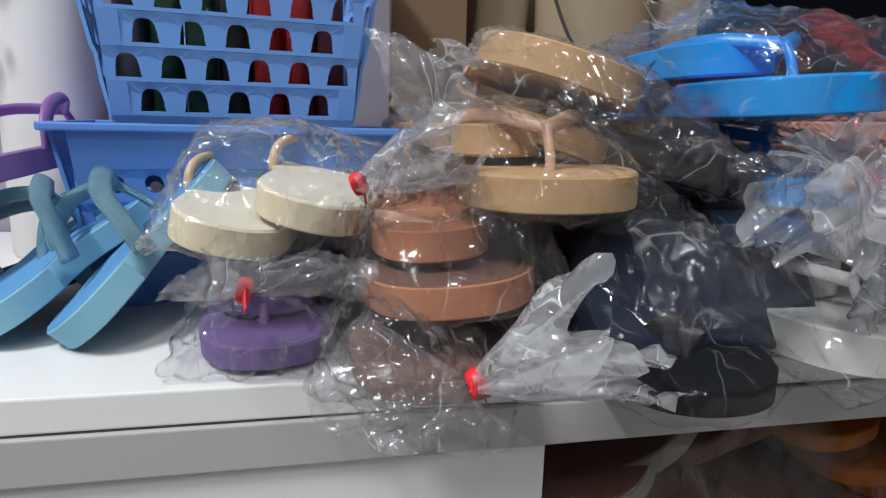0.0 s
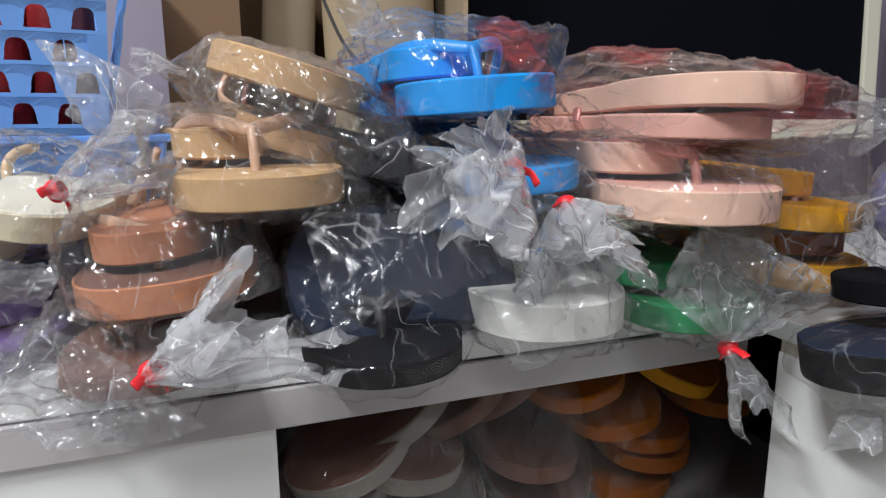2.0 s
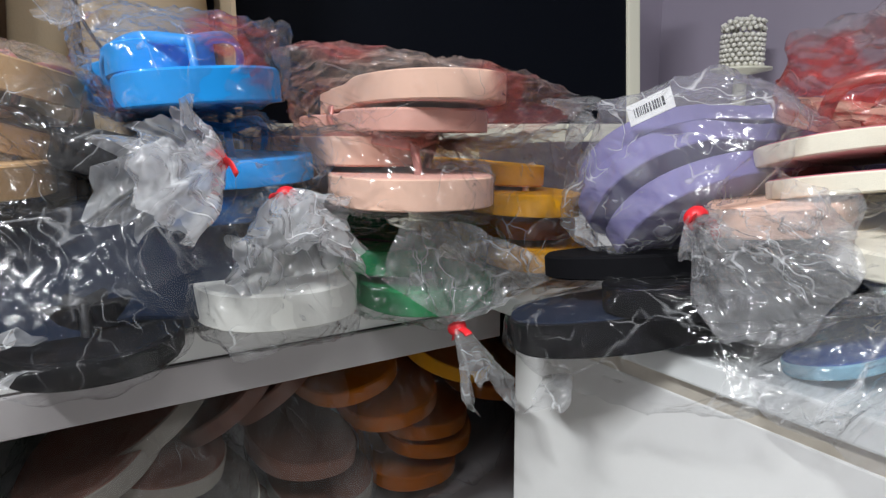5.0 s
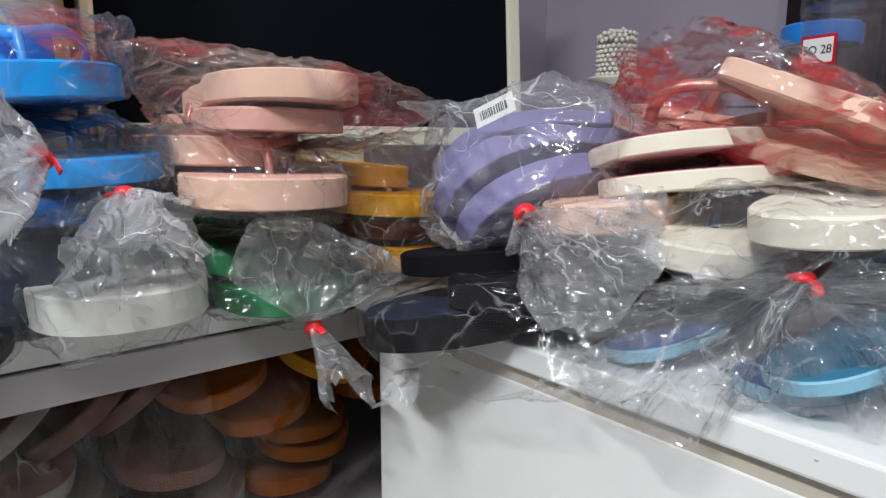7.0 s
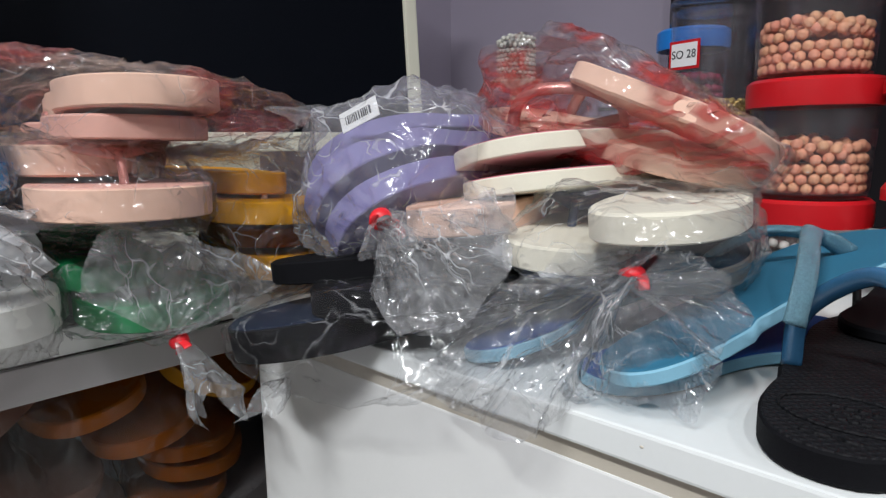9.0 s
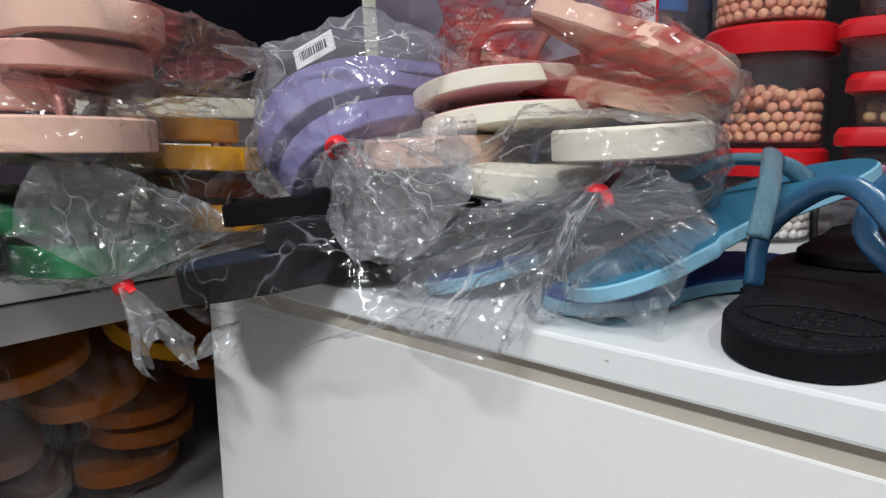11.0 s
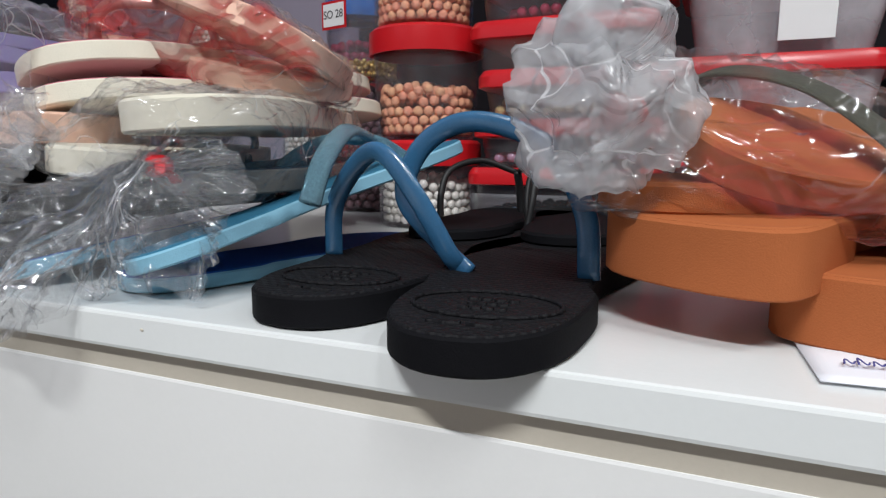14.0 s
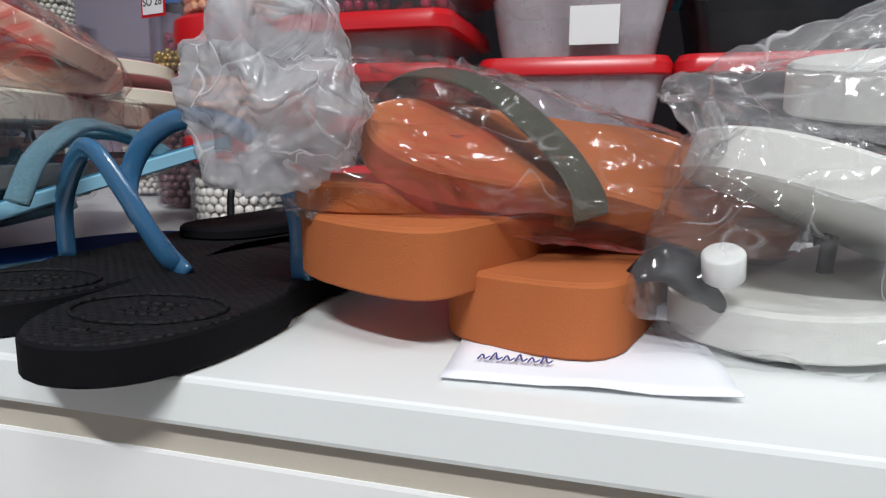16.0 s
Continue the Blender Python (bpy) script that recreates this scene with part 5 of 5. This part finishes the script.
PEACH_BEADS = bead_surface("peach_beads", ((0.97, 0.40, 0.26), (0.98, 0.56, 0.30)), 0.45, 420)
PEARL = bead_surface("pearl_beads", ((0.70, 0.68, 0.60), (0.82, 0.80, 0.74)), 0.22)
PLUM_PEARL = bead_surface("plum_pearl_beads", ((0.13, 0.06, 0.08), (0.25, 0.14, 0.16)), 0.2, metal=0.3)
RED_PEARL = bead_surface("red_pearl_beads", ((0.35, 0.01, 0.05), (0.45, 0.03, 0.08)), 0.2)
GOLD_BEADS = bead_surface("gold_beads", ((0.55, 0.38, 0.10), (0.70, 0.52, 0.20)), 0.3, metal=0.7)
STRIPED = bead_surface("striped_cream_beads", ((0.78, 0.60, 0.25), (0.88, 0.74, 0.42)), 0.4, 500)
BLUE_PEARL = bead_surface("blue_pearl_beads", ((0.20, 0.40, 0.55), (0.40, 0.60, 0.72)), 0.18)
GLASS_BEADS = bead_surface("dark_glass_beads", ((0.04, 0.07, 0.12), (0.12, 0.16, 0.22)), 0.08)
LILAC_PEARL = bead_surface("lilac_pearl_beads", ((0.40, 0.22, 0.34), (0.60, 0.42, 0.55)), 0.2)


def round_jar(place_, radius, height, lid, beads, fill, label, r=0.0042, lid_h=0.014, lid_over=0.003, seed=1, inset=0.94):
    root = thing("bead_jar", label, "jar", place_, "bead containers on the counter")
    body = height - lid_h
    bm = bmesh.new()
    lathe_into(bm, [(0.0, 0.0015), (radius * inset - 0.003, 0.0), (radius * inset, 0.003), (radius, body - 0.002), (radius, body), (radius - 0.0016, body), (radius * inset - 0.0016, 0.0035), (0.0, 0.003)], 48)
    part("jar_body", bm, JAR, root, "clear plastic body", crisp=40).visible_shadow = False
    bm = bmesh.new()
    R = radius + lid_over
    lathe_into(bm, [(0.0, body + 0.004), (R - 0.002, body + 0.004), (R - 0.0018, body - 0.006), (R, body - 0.006), (R + 0.0006, body + 0.002), (R, body + lid_h - 0.003), (R - 0.003, body + lid_h - 0.0004), (R - 0.006, body + lid_h - 0.002), (0.0, body + lid_h - 0.002)], 48)
    part("lid", bm, lid, root, crisp=32)
    bm = bmesh.new()
    beads_into(bm, [(x * 1, y, z + 0.0035) for x, y, z in round_fill(radius * inset - 0.0022, fill, r, seed)], r)
    ob = part("beads", bm, beads, root)
    ob["kind"] = "stuff"
    return root


def rounded_rect(hx, hy, c, n=5):
    out = []
    for qx, qy, a0 in ((1, 1, 0), (-1, 1, 90), (-1, -1, 180), (1, -1, 270)):
        for k in range(n + 1):
            a = radians(a0 + 90 * k / n)
            out.append((qx * (hx - c) + c * math.cos(a), qy * (hy - c) + c * math.sin(a)))
    return out


def loft_into(bm, layers, cap=True):
    rings = [[bm.verts.new((x, y, z)) for x, y in rounded_rect(hx, hy, c)] for hx, hy, c, z in layers]
    n = len(rings[0])
    for a, b in zip(rings, rings[1:]):
        for k in range(n):
            bm.faces.new((a[k], a[(k + 1) % n], b[(k + 1) % n], b[k]))
    if cap:
        bm.faces.new(rings[0][::-1])
        bm.faces.new(rings[-1])


def flat_box(place_, hx, hy, height, lid, beads, r, rows, label, body=None, taper=0.94, lid_h=0.010, seed=1, heap=1):
    root = thing("bead_box", label, "box", place_, "bead containers on the counter")
    b = height - lid_h
    c = 0.014
    bm = bmesh.new()
    t = 0.0013
    loft_into(bm, [(hx * taper, hy * taper, c, 0), (hx * 0.985, hy * 0.985, c, b), (hx * 0.985 - t, hy * 0.985 - t, c - t, b), (hx * taper - t, hy * taper - t, c - t, 0.0015)])
    part("box_body", bm, body or JAR, root, "clear plastic body", crisp=40).visible_shadow = False
    bm = bmesh.new()
    loft_into(bm, [(hx + 0.001, hy + 0.001, c, b - 0.003), (hx + 0.0035, hy + 0.0035, c, b - 0.002), (hx + 0.0035, hy + 0.0035, c, b + lid_h * 0.55), (hx + 0.001, hy + 0.001, c, b + lid_h), (hx - 0.006, hy - 0.006, c - 0.004, b + lid_h), (hx - 0.008, hy - 0.008, c - 0.005, b + lid_h - 0.002)])
    part("lid", bm, lid, root, crisp=32)
    if beads:
        rnd = random.Random(seed)
        bm = bmesh.new()
        spots = []
        nx, ny = int(2 * (hx * taper - 0.004) / (2.1 * r)), int(2 * (hy * taper - 0.004) / (2.1 * r))
        for i in range(nx):
            for j in range(ny):
                edge_cell = i == 0 or j == 0 or j == ny - 1 or i == nx - 1
                for q in range(heap):
                    if rnd.random() < (rows if q == heap - 1 else 1) and (edge_cell or q == heap - 1):
                        spots.append(((i - (nx - 1) / 2) * 2.1 * r + rnd.uniform(-0.3, 0.3) * r, (j - (ny - 1) / 2) * 2.1 * r + rnd.uniform(-0.3, 0.3) * r, 0.002 + r + q * 1.7 * r + rnd.uniform(0, 0.4) * r))
        beads_into(bm, spots, r)
        ob = part("beads", bm, beads, root)
        ob["kind"] = "stuff"
    return root


CZ = 0.8942
JX, JY = 0.742, -0.052
round_jar(pose(JX, JY, CZ), 0.041, 0.0690, RED_LID, PEARL, 0.030, "clear round jar of white pearl beads with red lid", 0.0036, seed=1)
round_jar(pose(JX, JY, CZ + 0.0692), 0.0425, 0.0850, RED_LID, PEACH_BEADS, 0.030, "clear round jar half full of peach beads with red lid", 0.0039, seed=2)
round_jar(pose(JX + 0.002, JY + 0.003, CZ + 0.1544), 0.0415, 0.0850, RED_LID, PEACH_BEADS, 0.030, "clear round jar of peach beads with red lid on top", 0.0039, seed=3)

BX, BY = 0.772, -0.166
specs = ((GLASS_BEADS, 0.9, 0.0042, "clear flat box of dark glass beads with red lid", 2, 0.0480), (LILAC_PEARL, 0.75, 0.0042, "clear flat box of lilac pearl beads with red lid", 1, 0.0345), (STRIPED, 0.55, 0.0041, "clear flat box of striped cream beads with red lid", 2, 0.0345),
         (None, 0, 0.004, "empty-looking clear flat box with red lid", 1, 0.0345), (RED_PEARL, 0.4, 0.004, "clear flat box of red pearl beads with red lid", 1, 0.0345), (BLUE_PEARL, 0.8, 0.0044, "clear flat box of pale blue pearl beads with red lid", 1, 0.040))
z = CZ
for n, (mat, rows_, r, label, heap, h) in enumerate(specs):
    flat_box(pose(BX + 0.002 * (n % 2), BY - 0.003 * (n % 3), z, 0, 0, 1.5 * (n % 3 - 1)), 0.062, 0.064, h, RED_LID, mat, r, rows_, label, seed=n + 4, heap=heap)
    z += h + 0.0003

def tub(place_, lid, body, label, note=True, beads=None, height=0.062):
    root = flat_box(place_, 0.060, 0.066, height, lid, beads, 0.0046, 0.9, label, body, 0.84, 0.010, 7, 2)
    root.name = "storage_tub"
    if note:
        slab("paper_label", (-0.0585, -0.030, 0.014), (-0.0580, 0.004, 0.040), TAG, 0, root, "blank white paper label").matrix_local = pose(0, 0, 0, 0, -6, 0)
    return root


for k, (yy, lid, body) in enumerate(((-0.306, RED_LID, TUB), (-0.446, RED_LID, TUB_DARK))):
    tub(pose(0.822, yy, CZ), lid, body, "frosted plastic tub of dark red beads with red lid", False, RED_PEARL, 0.062)
    tub(pose(0.824, yy, CZ + 0.0623), lid, body, "frosted plastic tub with red lid", False, None, 0.064)
    tub(pose(0.824, yy - 0.002, CZ + 0.1266), RED_LID if k == 0 else TEAL_LID, body, "frosted plastic tub with a blank paper label" if k == 0 else "smoky blue plastic tub with teal lid", k == 0, None, 0.062)

# clear screw jars further along, some with blue lid
def screw_jar(place_, radius, height, beads, fill, label, lid=None, note=False, r=0.0036, seed=1):
    root = round_jar(place_, radius, height, lid or JAR, beads, fill, label, r, 0.016, 0.002, seed, 0.99)
    if note:
        slab("label_card", (-radius - 0.0028, -0.0165, height * 0.42), (-radius - 0.0022, 0.0165, height * 0.42 + 0.026), RED_LID, 0, root, "red-bordered paper label")
        slab("label_face", (-radius - 0.0033, -0.0140, height * 0.42 + 0.0025), (-radius - 0.0029, 0.0140, height * 0.42 + 0.0235), TAG, 0, root)
        data = bpy.data.curves.new("label_writing", "FONT")
        data.body, data.size, data.align_x, data.extrude = "SO 28", 0.0105, "CENTER", 0.0001
        data.materials.append(PRINT_BLACK)
        text = new("label_writing", data)
        text.parent = root
        text.matrix_local = pose(-radius - 0.0036, 0.0, height * 0.42 + 0.010, 90, 0, -90)
    return root


screw_jar(pose(0.845, 0.066, CZ), 0.038, 0.128, PLUM_PEARL, 0.100, "clear screw jar of plum pearl beads", r=0.0042, seed=11)
screw_jar(pose(0.845, 0.066, CZ + 0.1285), 0.037, 0.115, GOLD_BEADS, 0.012, "clear screw jar with gold beads and a red-bordered label", None, True, 0.0028, 12).rotation_euler.z = radians(-14)
screw_jar(pose(0.925, 0.118, CZ), 0.036, 0.150, RED_PEARL, 0.110, "clear screw jar of red pearl beads", RED_LID, seed=13, r=0.0045)
screw_jar(pose(0.925, 0.118, CZ + 0.1505), 0.036, 0.080, RED_PEARL, 0.020, "clear screw jar of red beads with blue lid", BLUE_LID, seed=14, r=0.0045)
screw_jar(pose(0.96, 0.215, CZ), 0.034, 0.17, PEARL, 0.10, "clear jar of white pearl beads", None, seed=15, r=0.0036)
stand = thing("pearl_dome", "heap of white pearl beads in a clear cup on a stand", "bead cup", pose(1.10, 0.495, TOP + 0.0005))
bm = bmesh.new()
lathe_into(bm, [(0.0, 0.0), (0.045, 0.0), (0.045, 0.004), (0.010, 0.010), (0.010, 0.205), (0.045, 0.212), (0.045, 0.216), (0.0, 0.216)], 32)
part("stand_body", bm, BEZEL, stand)
bm = bmesh.new()
beads_into(bm, [(x, y, zz + 0.216) for x, y, zz in round_fill(0.034, 0.060, 0.0042, 21)], 0.0042, 1)
part("bead_heap", bm, PEARL, stand)["kind"] = "stuff"

# ---------------------------------------------------------------- bagged sandals in the bay under the shelf
BAY = 0.6725
rnd = random.Random(12)
spots = (("grey", (0.135, 0.300, 0.752), 74, 10, -10, 0), ("grey", (0.150, 0.296, 0.782), 70, 14, -16, 0), ("grey", (0.205, 0.300, 0.772), 100, 12, 8, 0), ("grey", (0.190, 0.310, 0.800), 60, 16, -32, 0),
         ("offwhite", (0.160, 0.330, 0.700), 84, 8, -4, 0), ("offwhite", (0.230, 0.325, 0.715), 92, 8, 4, 0), ("brown", (0.315, 0.325, 0.742), 92, 6, 8, 0), ("brown", (0.245, 0.320, 0.802), 66, 14, -34, 0), ("brown", (0.285, 0.330, 0.805), 62, 12, -36, 0),
         ("brown", (0.330, 0.330, 0.700), 88, 4, 2, 0), ("brown", (0.25, 0.34, 0.680), 92, 2, 2, 0),
         ("amber", (0.390, 0.322, 0.768), 84, 8, -6, 0), ("amber", (0.425, 0.330, 0.744), 80, 6, 4, 0), ("amber", (0.430, 0.335, 0.722), 76, 6, 6, 0), ("amber", (0.355, 0.318, 0.803), 96, 8, -10, 0), ("yellow", (0.440, 0.330, 0.800), 60, 10, 24, 0), ("amber", (0.42, 0.34, 0.692), 82, 2, 0, 0), ("amber", (0.50, 0.34, 0.76), 70, 6, 10, 0))
piles = {}
for tone, p, yaw, pitch, roll, _ in spots:
    top_tone = {"grey": "brown", "offwhite": "grey", "brown": "brown", "amber": "amber", "yellow": "amber"}[tone]
    s = sandal({"grey": "grey-edged brown", "offwhite": "off-white", "brown": "dark brown", "amber": "amber orange", "yellow": "mustard yellow"}[tone] + " foam flip-flop bagged under the shelf", tone if tone != "brown" else "grey" if rnd.random() < 0.4 else "brown", top_tone, "brown", facing(p, yaw, pitch, roll), near="toe",
               toe=0.094, thick=0.014, straps=False, length=0.23, group="bagged flip-flops under the shelf")
    piles.setdefault(tone, []).append(s)
bag("clear bag of grey-edged flip-flops under the shelf", piles["grey"], [(0.12, 0.285, 0.76), (0.25, 0.290, 0.735)], seed=31, film_=BAG_THIN, group="plastic bags under the shelf")
bag("clear bag of off-white flip-flops under the shelf", piles["offwhite"], seed=32, film_=BAG_THIN, group="plastic bags under the shelf")
bag("clear bag of brown flip-flops under the shelf", piles["brown"], [(0.22, 0.30, 0.70), (0.33, 0.30, 0.83)], seed=33, film_=BAG_THIN, group="plastic bags under the shelf")
bag("clear bag of amber flip-flops under the shelf", piles["amber"] + piles["yellow"], [(0.33, 0.30, 0.70), (0.47, 0.30, 0.70)], seed=34, film_=BAG_THIN, group="plastic bags under the shelf")
